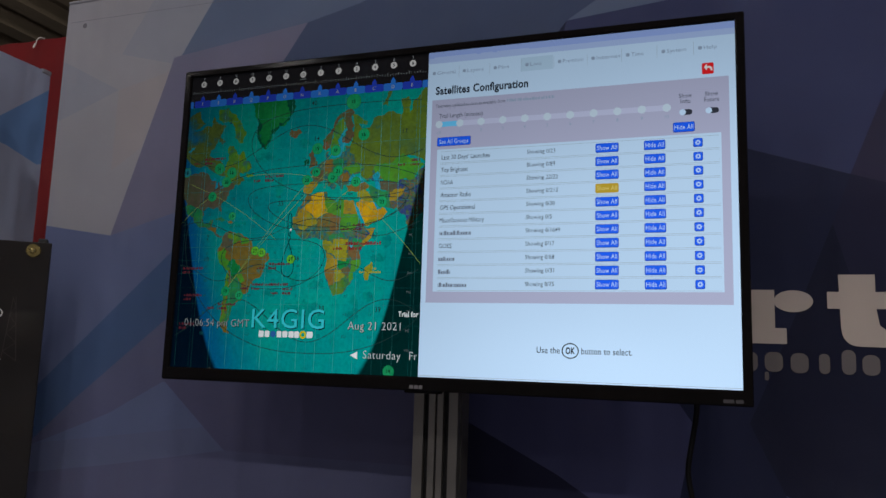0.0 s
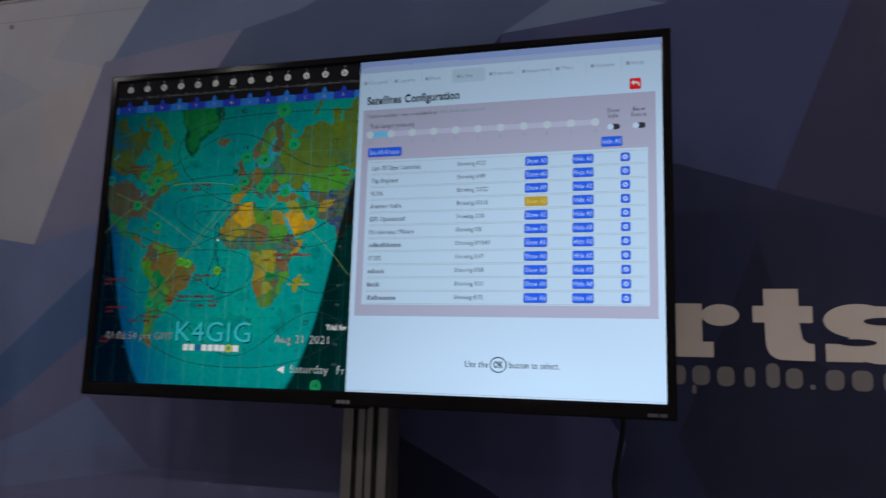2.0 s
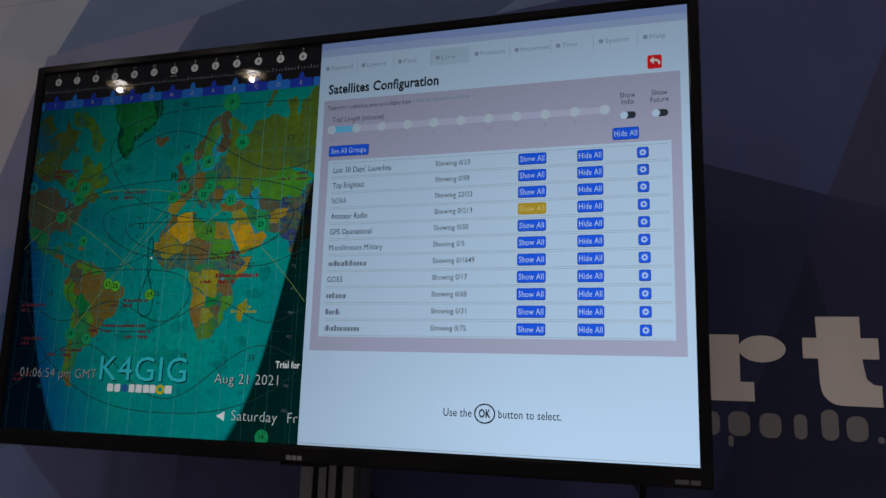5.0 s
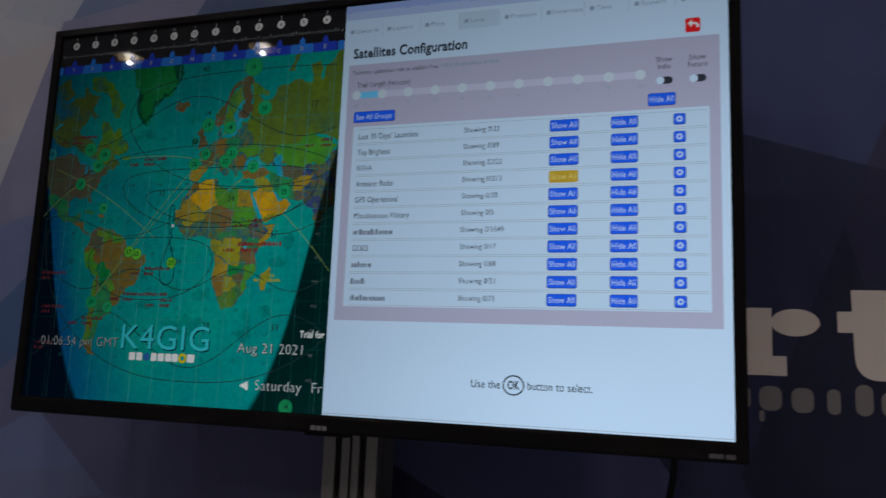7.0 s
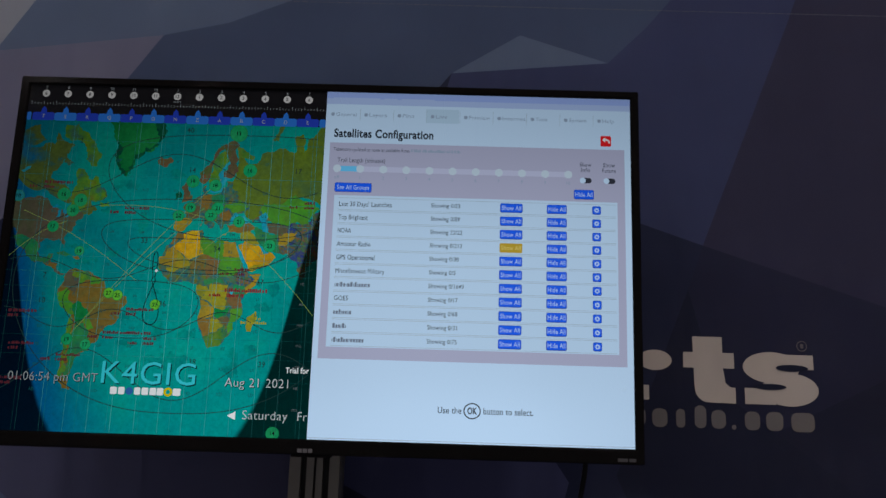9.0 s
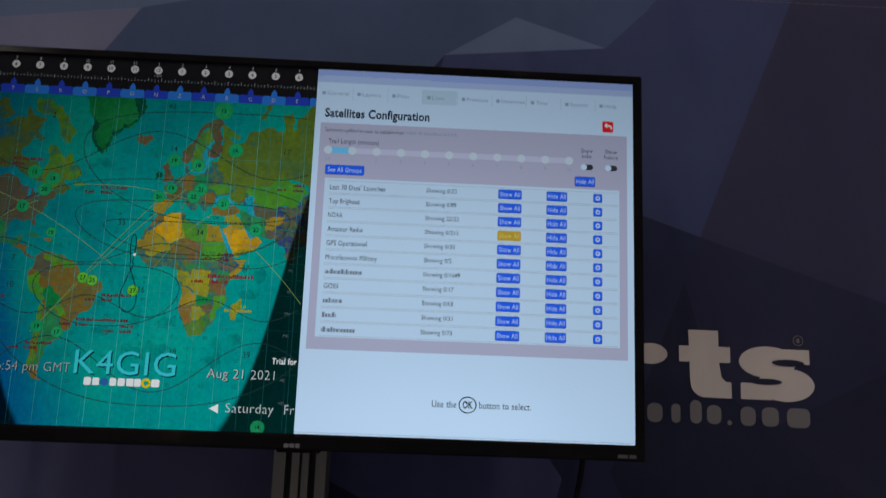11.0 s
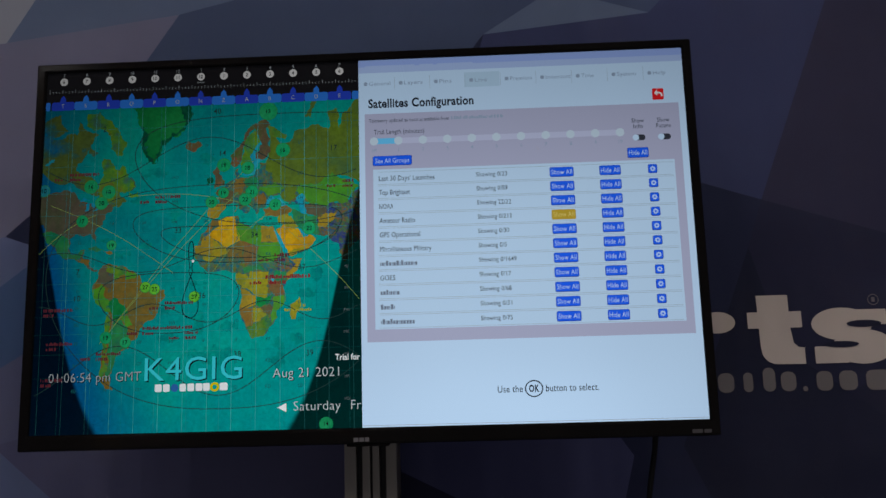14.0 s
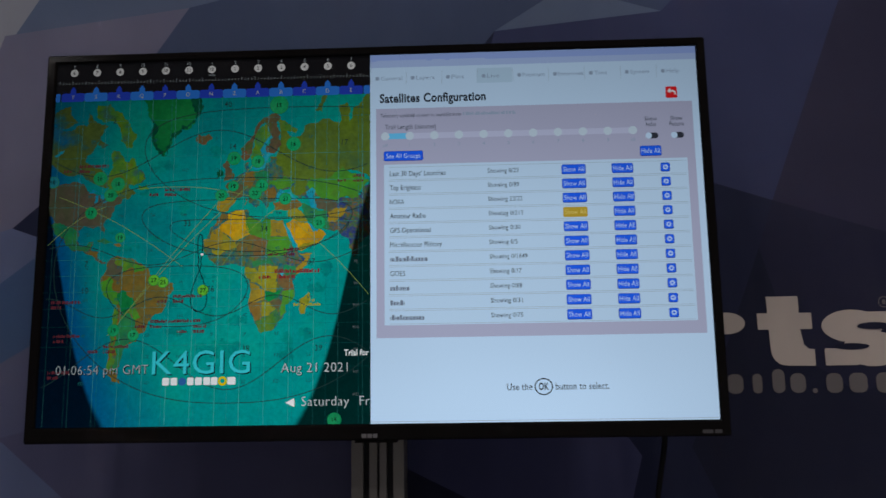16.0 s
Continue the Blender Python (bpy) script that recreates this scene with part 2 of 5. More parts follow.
def box(bm, x0, x1, y0, y1, z0, z1, bevel=0.0, seg=2):
    vs = bmesh.ops.create_cube(bm, size=1)["verts"]
    for v in vs:
        v.co = Vector((x0 + (v.co.x + 0.5) * (x1 - x0), y0 + (v.co.y + 0.5) * (y1 - y0), z0 + (v.co.z + 0.5) * (z1 - z0)))
    if bevel:
        es = list({e for v in vs for e in v.link_edges})
        bmesh.ops.bevel(bm, geom=es, offset=bevel, segments=seg, profile=0.5, affect="EDGES")
    return bm


def tube(path, r, sides=10):
    """A round tube along a smooth path."""
    pts = [Vector(p) for p in path]
    fine = []
    for i in range(len(pts) - 1):
        p0, p1, p2, p3 = pts[max(i - 1, 0)], pts[i], pts[i + 1], pts[min(i + 2, len(pts) - 1)]
        for s in range(8):
            t = s / 8
            fine.append(0.5 * (2 * p1 + (p2 - p0) * t + (2 * p0 - 5 * p1 + 4 * p2 - p3) * t * t + (3 * p1 - p0 - 3 * p2 + p3) * t ** 3))
    fine.append(pts[-1])
    bm = bmesh.new()
    rings = []
    for i, p in enumerate(fine):
        d = (fine[min(i + 1, len(fine) - 1)] - fine[max(i - 1, 0)]).normalized()
        a = d.orthogonal().normalized() if i == 0 else (a - d * a.dot(d)).normalized()
        c = d.cross(a)
        rings.append([bm.verts.new(p + r * (math.cos(k * math.tau / sides) * a + math.sin(k * math.tau / sides) * c)) for k in range(sides)])
    for r0, r1 in zip(rings, rings[1:]):
        for k in range(sides):
            bm.faces.new((r0[k], r0[(k + 1) % sides], r1[(k + 1) % sides], r1[k]))
    bm.faces.new(rings[0][::-1])
    bm.faces.new(rings[-1])
    return bm


def flat(bm, pts, y):
    """A flat face in the plane of that y, seen from the front."""
    area = sum(a[0] * b[1] - b[0] * a[1] for a, b in zip(pts, pts[1:] + pts[:1]))
    f = bm.faces.new([bm.verts.new((x, y, z)) for x, z in (pts if area > 0 else pts[::-1])])
    return f


def rounded(x0, x1, z0, z1, r, n=5):
    out = []
    for cx, cz, a in ((x1 - r, z1 - r, 0), (x0 + r, z1 - r, 90), (x0 + r, z0 + r, 180), (x1 - r, z0 + r, 270)):
        out += [(cx + r * math.cos(radians(a + 90 * i / n)), cz + r * math.sin(radians(a + 90 * i / n))) for i in range(n + 1)]
    return out


def oval(cx, cz, rx, rz=None, n=28):
    rz = rz or rx
    return [(cx + rx * math.cos(math.tau * i / n), cz + rz * math.sin(math.tau * i / n)) for i in range(n)]


def band(bm, pts, w, y, closed=False):
    """A flat line of width w."""
    n = len(pts)
    sides = []
    for i, p in enumerate(pts):
        a, c = (pts[i - 1], pts[(i + 1) % n]) if closed else (pts[max(i - 1, 0)], pts[min(i + 1, n - 1)])
        d = Vector((c[0] - a[0], c[1] - a[1]))
        d = d.normalized() if d.length else Vector((1, 0))
        q = Vector((-d.y, d.x)) * w / 2
        sides.append((bm.verts.new((p[0] + q.x, y, p[1] + q.y)), bm.verts.new((p[0] - q.x, y, p[1] - q.y))))
    for i in range(n if closed else n - 1):
        a, c = sides[i], sides[(i + 1) % n]
        bm.faces.new((a[1], c[1], c[0], a[0]))
    return bm


GLYPHS = {}


def letters(s, bold):
    """The outline of some words in the built-in font, cap height 1."""
    if (s, bold) not in GLYPHS:
        cu = bpy.data.curves.new("words", "FONT")
        cu.body, cu.resolution_u, cu.offset = s, 3, bold
        cu.space_character = 1.06
        ob = bpy.data.objects.new("words", cu)
        me = bpy.data.meshes.new_from_object(ob)
        GLYPHS[s, bold] = ([v.co.copy() / 0.69 for v in me.vertices], [tuple(p.vertices) for p in me.polygons])
        bpy.data.objects.remove(ob)
        bpy.data.curves.remove(cu)
        bpy.data.meshes.remove(me)
    return GLYPHS[s, bold]


def words(bm, s, x0, x1, z, cap, y, bold=0.0, middle=False):
    """Words from x0 to x1 on the base line z; x1 None: natural width."""
    vs, fs = letters(s, bold)
    lo, hi = min(v.x for v in vs), max(v.x for v in vs)
    sx = cap * 0.92 if x1 is None else (x1 - x0) / (hi - lo)
    if middle:
        x0 -= sx * (hi - lo) / 2
    made = [bm.verts.new((x0 + (v.x - lo) * sx, y, z + v.y * cap)) for v in vs]
    for f in fs:
        face = bm.faces.new([made[i] for i in f])
        face.normal_update()
        if face.normal.y > 0:
            face.normal_flip()
    return bm


# ---- hall ----
HX0, HX1, HY0, HY1, HZ = -42.0, 20.0, -20.0, 36.0, 9.5
bm = bmesh.new()
box(bm, HX0, HX1, HY0, HY1, -0.2, 0.0)
tagged(part("floor", bm, M["carpet"]), "light grey exhibition hall carpet floor, unseen", "floor", kind="structure")
for nm, a in (("wall_north", (HX0, HX1, HY1, HY1 + 0.3, 0, HZ)), ("wall_south", (HX0, HX1, HY0 - 0.3, HY0, 0, HZ)),
              ("wall_west", (HX0 - 0.3, HX0, HY0, HY1, 0, HZ)), ("wall_east", (HX1, HX1 + 0.3, HY0, HY1, 0, HZ))):
    bm = bmesh.new()
    box(bm, *a)
    tagged(part(nm, bm, M["hall_wall"]), "plain grey-brown hall wall", "wall", kind="structure")
bm = bmesh.new()
box(bm, HX0, HX1, HY0, HY1, HZ, HZ + 0.3)
k0 = len(bm.faces)
for i in range(44):
    x = HX0 + 0.6 + 1.4 * i
    box(bm, x - 0.25, x + 0.25, HY0, HY1, HZ - 0.4, HZ - 0.002)
bm.faces.ensure_lookup_table()
for f in bm.faces[k0:]:
    f.material_index = 1
tagged(part("ceiling", bm, [M["deck"], M["beam"]]), "dark brown hall roof with lighter beams", "ceiling", kind="structure")


def high_bay(x, y, z):
    t = thing("hall_lamp", "round aluminium high-bay hall lamp, switched on", "lamp", group="hall lamps")
    t.location = (x, y, z)
    bm = bmesh.new()
    bmesh.ops.create_cone(bm, cap_ends=False, segments=24, radius1=0.3, radius2=0.12, depth=0.3, matrix=Matrix.Translation((0, 0, 0.15)))
    bmesh.ops.create_cone(bm, cap_ends=True, segments=24, radius1=0.12, radius2=0.12, depth=0.2, matrix=Matrix.Translation((0, 0, 0.4)))
    part("housing", bm, M["lamp_body"], t)
    bm = bmesh.new()
    bmesh.ops.create_cone(bm, cap_ends=True, segments=12, radius1=0.012, radius2=0.012, depth=HZ - z - 0.45, matrix=Matrix.Translation((0, 0, 0.5 + (HZ - z - 0.5) / 2)))
    part("suspension_rod", bm, M["lamp_body"], t)
    bm = bmesh.new()
    bmesh.ops.create_circle(bm, cap_ends=True, segments=24, radius=0.16, matrix=Matrix.Translation((0, 0, 0.05)))
    part("diffuser", bm, M["glow"], t, "glowing warm white diffuser")
    d = bpy.data.lights.new("lamp_light", "POINT")
    d.shadow_soft_size, d.energy, d.color = 0.045, LAMP_WATTS, LAMP_COLOR
    o = new("lamp_light", d)
    o.parent, o.location = t, (0, 0, -0.12)


# unseen lamps added as fill: x 8 and beyond, x -13, and y 8
for x, y in ((-11.8, -10.75), (-8.5, -10.9), (-5.2, -6.8), (-1.9, -6.8), (1.4, -6.8), (4.7, -6.8), (8.0, -6.8), (11.3, -6.8),
             (-5.2, -2.7), (-1.9, -2.7), (1.4, -2.7), (4.7, -2.7), (8.0, -2.7), (13.0, -2.7), (-13.0, -2.7), (-12.0, 8.0), (-5.2, 8.0)):
    high_bay(x, y, 8.0)

# ---- booth wall ----
WALL = 1.66
from mathutils.geometry import delaunay_2d_cdt


def printed(name, x0, x1, z0, z1, facets, base):
    """A flat sheet of printed facets; later facets lie over earlier ones."""
    pts, faces, mats = [], [], [base] + [f[0] for f in facets]
    for poly in [[(x0, z0), (x1, z0), (x1, z1), (x0, z1)]] + [f[1] for f in facets]:
        s = len(pts)
        if sum(a[0] * c[1] - c[0] * a[1] for a, c in zip(poly, poly[1:] + poly[:1])) < 0:
            poly = poly[::-1]
        pts += [Vector((min(max(x, x0), x1), min(max(z, z0), z1))) for x, z in poly]
        faces.append(list(range(s, len(pts))))
    vs, _, fs, _, _, of = delaunay_2d_cdt(pts, [], faces, 1, 1e-5)
    used = sorted(set(mats))
    bm = bmesh.new()
    made = [bm.verts.new((v.x, 0, v.y)) for v in vs]
    for f, o in zip(fs, of):
        if not o:
            continue
        q = bm.faces.new([made[i] for i in f])
        q.normal_update()
        if q.normal.y > 0:
            q.normal_flip()
        q.material_index = used.index(mats[max(o)])
    return bm, [M[k] for k in used]


FACETS = [
    ("under", [(-0.619, 1.598), (0.106, 1.601), (0.205, 0.795), (-0.621, 0.793)]),
    ("fog", [(-1.857, 1.244), (-1.400, 1.446), (-1.100, 1.295), (-1.101, 1.144), (-1.858, 1.042)]),
    ("haze", [(-1.857, 1.828), (-1.598, 1.788), (-1.379, 1.849), (-1.100, 1.748), (-1.100, 1.295), (-1.858, 1.193)]),
    ("denim", [(-1.857, 1.334), (-1.389, 1.733), (-1.099, 1.950), (-1.100, 1.718), (-1.380, 1.556), (-1.669, 1.329), (-1.858, 1.183)]),
    ("violet", [(-1.858, 1.183), (-1.669, 1.329), (-1.380, 1.556), (-1.100, 1.718), (-1.100, 1.416), (-1.380, 1.385), (-1.549, 1.294)]),
    ("dusk", [(-1.380, 1.395), (-1.200, 1.436), (-0.599, 1.437), (-0.600, 1.221), (-1.170, 1.220)]),
    ("violet", [(-1.858, 1.113), (-1.530, 1.159), (-1.170, 1.221), (-0.600, 1.222), (-0.500, 1.095), (-0.601, 0.390), (-1.859, 0.488)]),
    ("pale", [(-1.855, 2.522), (-1.273, 2.523), (-1.453, 2.221), (-1.598, 1.788), (-1.857, 1.823)]),
    ("silver", [(-1.856, 2.331), (-1.617, 2.221), (-1.856, 2.140)]),
    ("silver", [(-1.498, 2.523), (-1.273, 2.523), (-1.418, 2.281), (-1.617, 2.331)]),
    ("sand", [(-1.617, 2.221), (-1.438, 2.261), (-1.518, 2.040), (-1.618, 1.979)]),
    ("slate", [(-1.273, 2.523), (-1.099, 2.524), (-0.999, 2.357), (-1.428, 2.302), (-1.408, 2.297)]),
    ("mauve", [(-0.999, 2.357), (-1.057, 2.270), (-1.299, 1.919), (-1.379, 1.849), (-1.598, 1.788), (-1.453, 2.221), (-1.428, 2.302)]),
    ("slate", [(-1.099, 2.524), (-0.999, 2.357), (-0.844, 2.393), (-0.548, 2.525)]),
    ("steel", [(-0.999, 2.357), (-0.844, 2.393), (-0.548, 2.525), (-0.195, 2.526), (-0.137, 2.380), (-0.300, 2.278), (-0.599, 1.901), (-1.299, 1.919), (-1.057, 2.270)]),
    ("slate", [(-0.137, 2.380), (0.074, 2.314), (-0.300, 2.278)]),
    ("steel", [(-0.195, 2.526), (0.259, 2.528), (0.170, 2.411), (0.074, 2.314), (-0.137, 2.380)]),
    ("navy", [(0.259, 2.528), (0.170, 2.411), (0.074, 2.314), (-0.300, 2.278), (-0.398, 1.901), (0.090, 1.941), (0.287, 1.875), (0.509, 2.430), (0.542, 2.529)]),
    ("plum", [(0.542, 2.529), (0.509, 2.430), (0.287, 1.875), (0.705, 1.741), (1.324, 1.907), (1.325, 2.532)]),
    ("deep", [(0.090, 1.941), (0.287, 1.875), (0.250, 1.772), (0.126, 1.460), (0.083, 1.361), (-0.016, 1.338), (-0.197, 1.600), (-0.398, 1.901)]),
    ("ink", [(0.287, 1.875), (0.705, 1.741), (0.916, 1.604), (0.615, 1.327), (0.434, 1.462), (0.308, 1.551), (0.250, 1.772)]),
    # navy print, its colour darkened further for vignetting at the lower right
    ("night", [(0.250, 1.772), (0.308, 1.551), (0.434, 1.462), (0.615, 1.327), (0.763, 1.099), (0.147, 1.224), (0.083, 1.361), (0.126, 1.460)]),
    ("ink_low", [(0.434, 1.462), (0.615, 1.327), (0.916, 1.100), (1.324, 1.303), (0.916, 1.604), (0.764, 1.623)]),
    ("deep", [(0.083, 1.361), (0.147, 1.224), (0.206, 0.997), (-0.097, 0.996), (-0.046, 1.248), (-0.016, 1.358)]),
    ("ink", [(-0.579, 1.357), (-0.525, 1.333), (-0.313, 1.229), (-0.097, 1.096), (-0.580, 0.994)]),
]
wall = thing("booth_wall", "printed fabric booth wall with pale grey to navy facets", "booth wall", kind="structure")
bm, mats = printed("banner", -1.838, 1.35, 0.02, 2.519, FACETS, "deep")
o = part("banner", bm, mats, wall, "stretched fabric print of angular grey and navy facets")
o.location = (0, WALL, 0)
bm = bmesh.new()
box(bm, -1.836, 1.348, WALL + 0.004, WALL + 0.05, 0.0, 2.516, 0.006)
part("wall_panel", bm, M["pale"], wall)
bm = bmesh.new()
for i in range(150):
    x = -1.825 + i * 0.021
    flat(bm, [(x, 2.4530), (x + 0.017, 2.4530), (x + 0.017, 2.4542), (x, 2.4542)], WALL - 0.0008)
part("hem_seam", bm, M["thread"], wall, "dark stitched hem line")
bm = bmesh.new()
flat(bm, oval(-1.768, 2.438, 0.008), WALL - 0.001)
part("eyelet", bm, M["thread"], wall, "small dark eyelet in the hem")
bm = bmesh.new()
box(bm, -1.840, 1.352, WALL - 0.003, WALL + 0.055, 2.514, 2.524, 0.004)
part("top_trim", bm, M["pale"], wall)

# Plain shapes for the printed mark on the banner
LY = WALL - 0.0012


def mark_part(name, polys, mat="letter"):
    bm = bmesh.new()
    for i, p in enumerate(polys):
        flat(bm, [(x * 1.014, z) for x, z in p], LY - 0.0002 * i)
    return part(name, bm, M[mat], wall)


mark_part("mark_block", [[(0.045, 1.525), (0.155, 1.525), (0.155, 1.557), (0.134, 1.557), (0.134, 1.636), (0.045, 1.636)], oval(0.169, 1.6125, 0.0365, 0.0225)])
curve = [(0.342 - 0.087 + 0.03 - 0.03 * math.cos(radians(a)), 1.553 - 0.03 * math.sin(radians(a))) for a in range(0, 91, 15)]
mark_part("mark_block", [[(0.252, 1.667), (0.254, 1.56)] + curve + [(0.343, 1.522), (0.343, 1.556), (0.332, 1.557), (0.322, 1.566), (0.317, 1.6), (0.317, 1.667)],
                         rounded(0.231, 0.342, 1.598, 1.632, 0.001, 1)])
mark_part("mark_block", [oval(0.423, 1.603, 0.062, 0.034), oval(0.462, 1.555, 0.062, 0.036), rounded(0.363, 0.43, 1.522, 1.557, 0.001, 1), rounded(0.455, 0.515, 1.6, 1.632, 0.001, 1)])
for x, z, rx, rz in ((0.474, 1.6025, 0.036, 0.0075), (0.424, 1.5605, 0.036, 0.0068)):
    bm = bmesh.new()
    flat(bm, oval(x, z, rx, rz), LY - 0.0014)
    part("mark_gap", bm, M["night"], wall)
bm = bmesh.new()
band(bm, oval(0.499, 1.652, 0.0108), 0.0018, LY, True)
flat(bm, rounded(0.4955, 0.5025, 1.647, 1.657, 0.001, 2), LY)
part("mark_ring", bm, M["letter_small"], wall)
for x0, x1, z0, z1 in ((0.075, 0.1, 1.467, 1.505), (0.112, 0.147, 1.467, 1.506), (0.112, 0.120, 1.449, 1.466), (0.16, 0.194, 1.466, 1.505), (0.212, 0.232, 1.466, 1.505),
                       (0.252, 0.278, 1.466, 1.514), (0.288, 0.32, 1.466, 1.505), (0.332, 0.342, 1.465, 1.474), (0.36, 0.394, 1.465, 1.504), (0.406, 0.444, 1.465, 1.504), (0.46, 0.512, 1.464, 1.504)):
    w = (x1 - x0) * 0.48
    mark_part("mark_bar", [rounded((x0 + x1) / 2 - w, (x0 + x1) / 2 + w, z0 + 0.001, z1 + 0.002, min(0.013, w * 0.95, (z1 - z0) * 0.48))], "letter_small")

# ---- side wall, drape, board ----
side = thing("side_wall", "side booth wall of pale blue and white printed fabric", "booth wall", kind="structure")
bm, mats = printed("side_banner", 0.0, 2.6, 0.02, 2.51, [
    ("sky", [(0.0, 2.442), (0.217, 2.26), (0.30, 2.20), (0.161, 2.182), (0.02, 2.143), (0.0, 2.15)]),
    ("haze", [(0.30, 2.20), (0.6, 2.45), (0.9, 2.2), (0.55, 2.1)]),
    ("sky", [(0.5, 1.9), (0.9, 2.2), (1.3, 1.7), (0.8, 1.4)])], "cloud")
o = part("banner", bm, mats, side, "pale blue and white faceted fabric print")
o.matrix_basis = Matrix.Translation((-2.372, 2.10, 0)) @ Matrix.Rotation(radians(90), 4, "Z") @ Matrix.Diagonal((-1, 1, 1, 1))
bm = bmesh.new()
box(bm, -2.42, -2.376, -0.5, 2.098, 0.0, 2.508, 0.005)
part("wall_panel", bm, M["cloud"], side)
bm = bmesh.new()
box(bm, -2.42, -2.369, 2.06, 2.103, 2.498, 2.516, 0.004)
part("corner_cap", bm, M["silver"], side)

bm = bmesh.new()
nx = 220
rows = []
for i in range(nx + 1):
    x = -5.2 + 4.4 * i / nx
    y = 2.5
    rows.append([bm.verts.new((x, y + 0.05 * (1 - z / 2.9) * math.sin(x * 19) + 0.004 * math.sin(x * 31), z)) for z in (0.0, 1.0, 2.0, 2.80, 2.872)])
for a, c in zip(rows, rows[1:]):
    for j in range(4):
        bm.faces.new((a[j], c[j], c[j + 1], a[j + 1]))
drape = thing("drape", "red cloth drape hanging from a metal pipe behind the booth", "drape")
part("cloth", bm, M["drape"], drape, "gathered red cloth", smooth=True)
part("pipe", tube([(-5.3, 2.53, 2.86), (-3, 2.53, 2.85), (-0.7, 2.53, 2.85)], 0.014), M["aluminium"], drape)
for x in (-5.2, -0.8):
    part("upright", tube([(x, 2.56, 0.0), (x, 2.56, 1.4), (x, 2.56, 2.86)], 0.02), M["aluminium"], drape)
clip = thing("hanging_clip", "small bright metal clip hooked over the red drape", "clip")
part("hook", tube([(-2.906, 2.484, 2.848), (-2.903, 2.482, 2.858), (-2.898, 2.484, 2.872), (-2.890, 2.492, 2.879), (-2.878, 2.51, 2.876)], 0.0024), M["clip"], clip)
bm = bmesh.new()
box(bm, -0.005, 0.005, -0.002, 0.002, -0.011, 0.011, 0.0015)
bm.transform(Matrix.Translation((-2.912, 2.481, 2.838)) @ Matrix.Rotation(radians(32), 4, "Y"))
part("tab", bm, M["clip"], clip)

board = thing("sign_board", "glossy black sign board with white print and brass stand-off screws", "sign")
along = Vector((-0.77, -0.64, 0)).normalized()
board.matrix_basis = Matrix.Translation((-1.693, 1.55, 0)) @ Matrix.Rotation(math.atan2(along.y, along.x) + math.pi, 4, "Z")
bm = bmesh.new()
box(bm, -0.62, 0.0, 0.0, 0.012, 0.55, 1.751, 0.002)
part("panel", bm, M["board"], board)
for x, z in ((-0.043, 1.727), (-0.577, 1.727), (-0.043, 0.585), (-0.577, 0.585)):
    bm = bmesh.new()
    bmesh.ops.create_cone(bm, cap_ends=True, segments=28, radius1=0.019, radius2=0.017, depth=0.004, matrix=Matrix.Translation((x, -0.002, z)) @ Matrix.Rotation(radians(90), 4, "X"))
    s = part("stand_off_screw", bm, M["brass"], board, "round brass screw cap")
    bm = bmesh.new()
    bmesh.ops.create_uvsphere(bm, u_segments=18, v_segments=10, radius=0.0085, matrix=Matrix.Translation((x, -0.005, z)))
    part("screw_head", bm, M["brass"], s, smooth=True)
bm = bmesh.new()
box(bm, -0.035, -0.012, 0.005, 0.03, 1.74, 1.7625, 0.003)
part("top_clip", bm, M["back"], board)
bm = bmesh.new()
box(bm, -0.33, -0.29, 0.012, 0.05, 0.05, 1.6, 0.004)
part("stand_post", bm, M["back"], board)
bm = bmesh.new()
box(bm, -0.5, -0.12, -0.12, 0.22, 0.0, 0.05, 0.006)
part("stand_foot", bm, M["back"], board)
bm = bmesh.new()
band(bm, oval(-0.1125, 1.555, 0.0115), 0.003, -0.001, True)
flat(bm, rounded(-0.116, -0.109, 1.549, 1.561, 0.001, 2), -0.001)
part("mark_ring", bm, M["board_print"], board)
bm = bmesh.new()
words(bm, "K.", -0.118, -0.093, 1.432, 0.018, -0.001)
part("lettering", bm, M["board_print"], board)
for x0, x1, z0, z1 in ((-0.56, -0.16, 1.52, 1.58), (-0.5, -0.15, 1.432, 1.45)):
    bm = bmesh.new()
    flat(bm, rounded(x0, x1, z0, z1, 0.004), -0.001)
    part("mark_bar", bm, M["board_print"], board)

bm = bmesh.new()
for s in (-1, 1):
    band(bm, [(-0.075 + s * 0.018, 1.43), (-0.075 + s * 0.003, 1.60)], 0.0016, -0.001)
for k in range(7):
    w0, w1 = 0.018 - 0.0021 * k, 0.018 - 0.0021 * (k + 1)
    s = 1 if k % 2 else -1
    band(bm, [(-0.075 - s * w0, 1.43 + 0.024 * k), (-0.075 + s * w1, 1.454 + 0.024 * k)], 0.0012, -0.0012)
part("tower_drawing", bm, M["faint_print"], board, "faint dark line drawing of a mast")

# ---- mount post ----
PX0, PX1, PY = -0.6, -0.5, 1.52
post = thing("mount_post", "upright slotted aluminium post that carries the television", "post")
prof = [(0, 0), (0.225, 0), (0.225, 0.014), (0.345, 0.014), (0.345, 0), (0.49, 0), (0.49, 0.006), (0.54, 0.006), (0.54, 0), (0.67, 0), (0.67, 0.014), (0.8, 0.014), (0.8, 0), (1, 0)]
prof = [(PX0 + u * (PX1 - PX0), PY + d) for u, d in prof]
prof += [(PX1, PY + 0.022), (PX1 - 0.005, PY + 0.022), (PX1 - 0.005, PY + 0.03), (PX1, PY + 0.03), (PX1, PY + 0.08), (PX0, PY + 0.08)]
bm = bmesh.new()
lo = [bm.verts.new((x, y, 0.03)) for x, y in prof]
hi = [bm.verts.new((x, y, 1.95)) for x, y in prof]
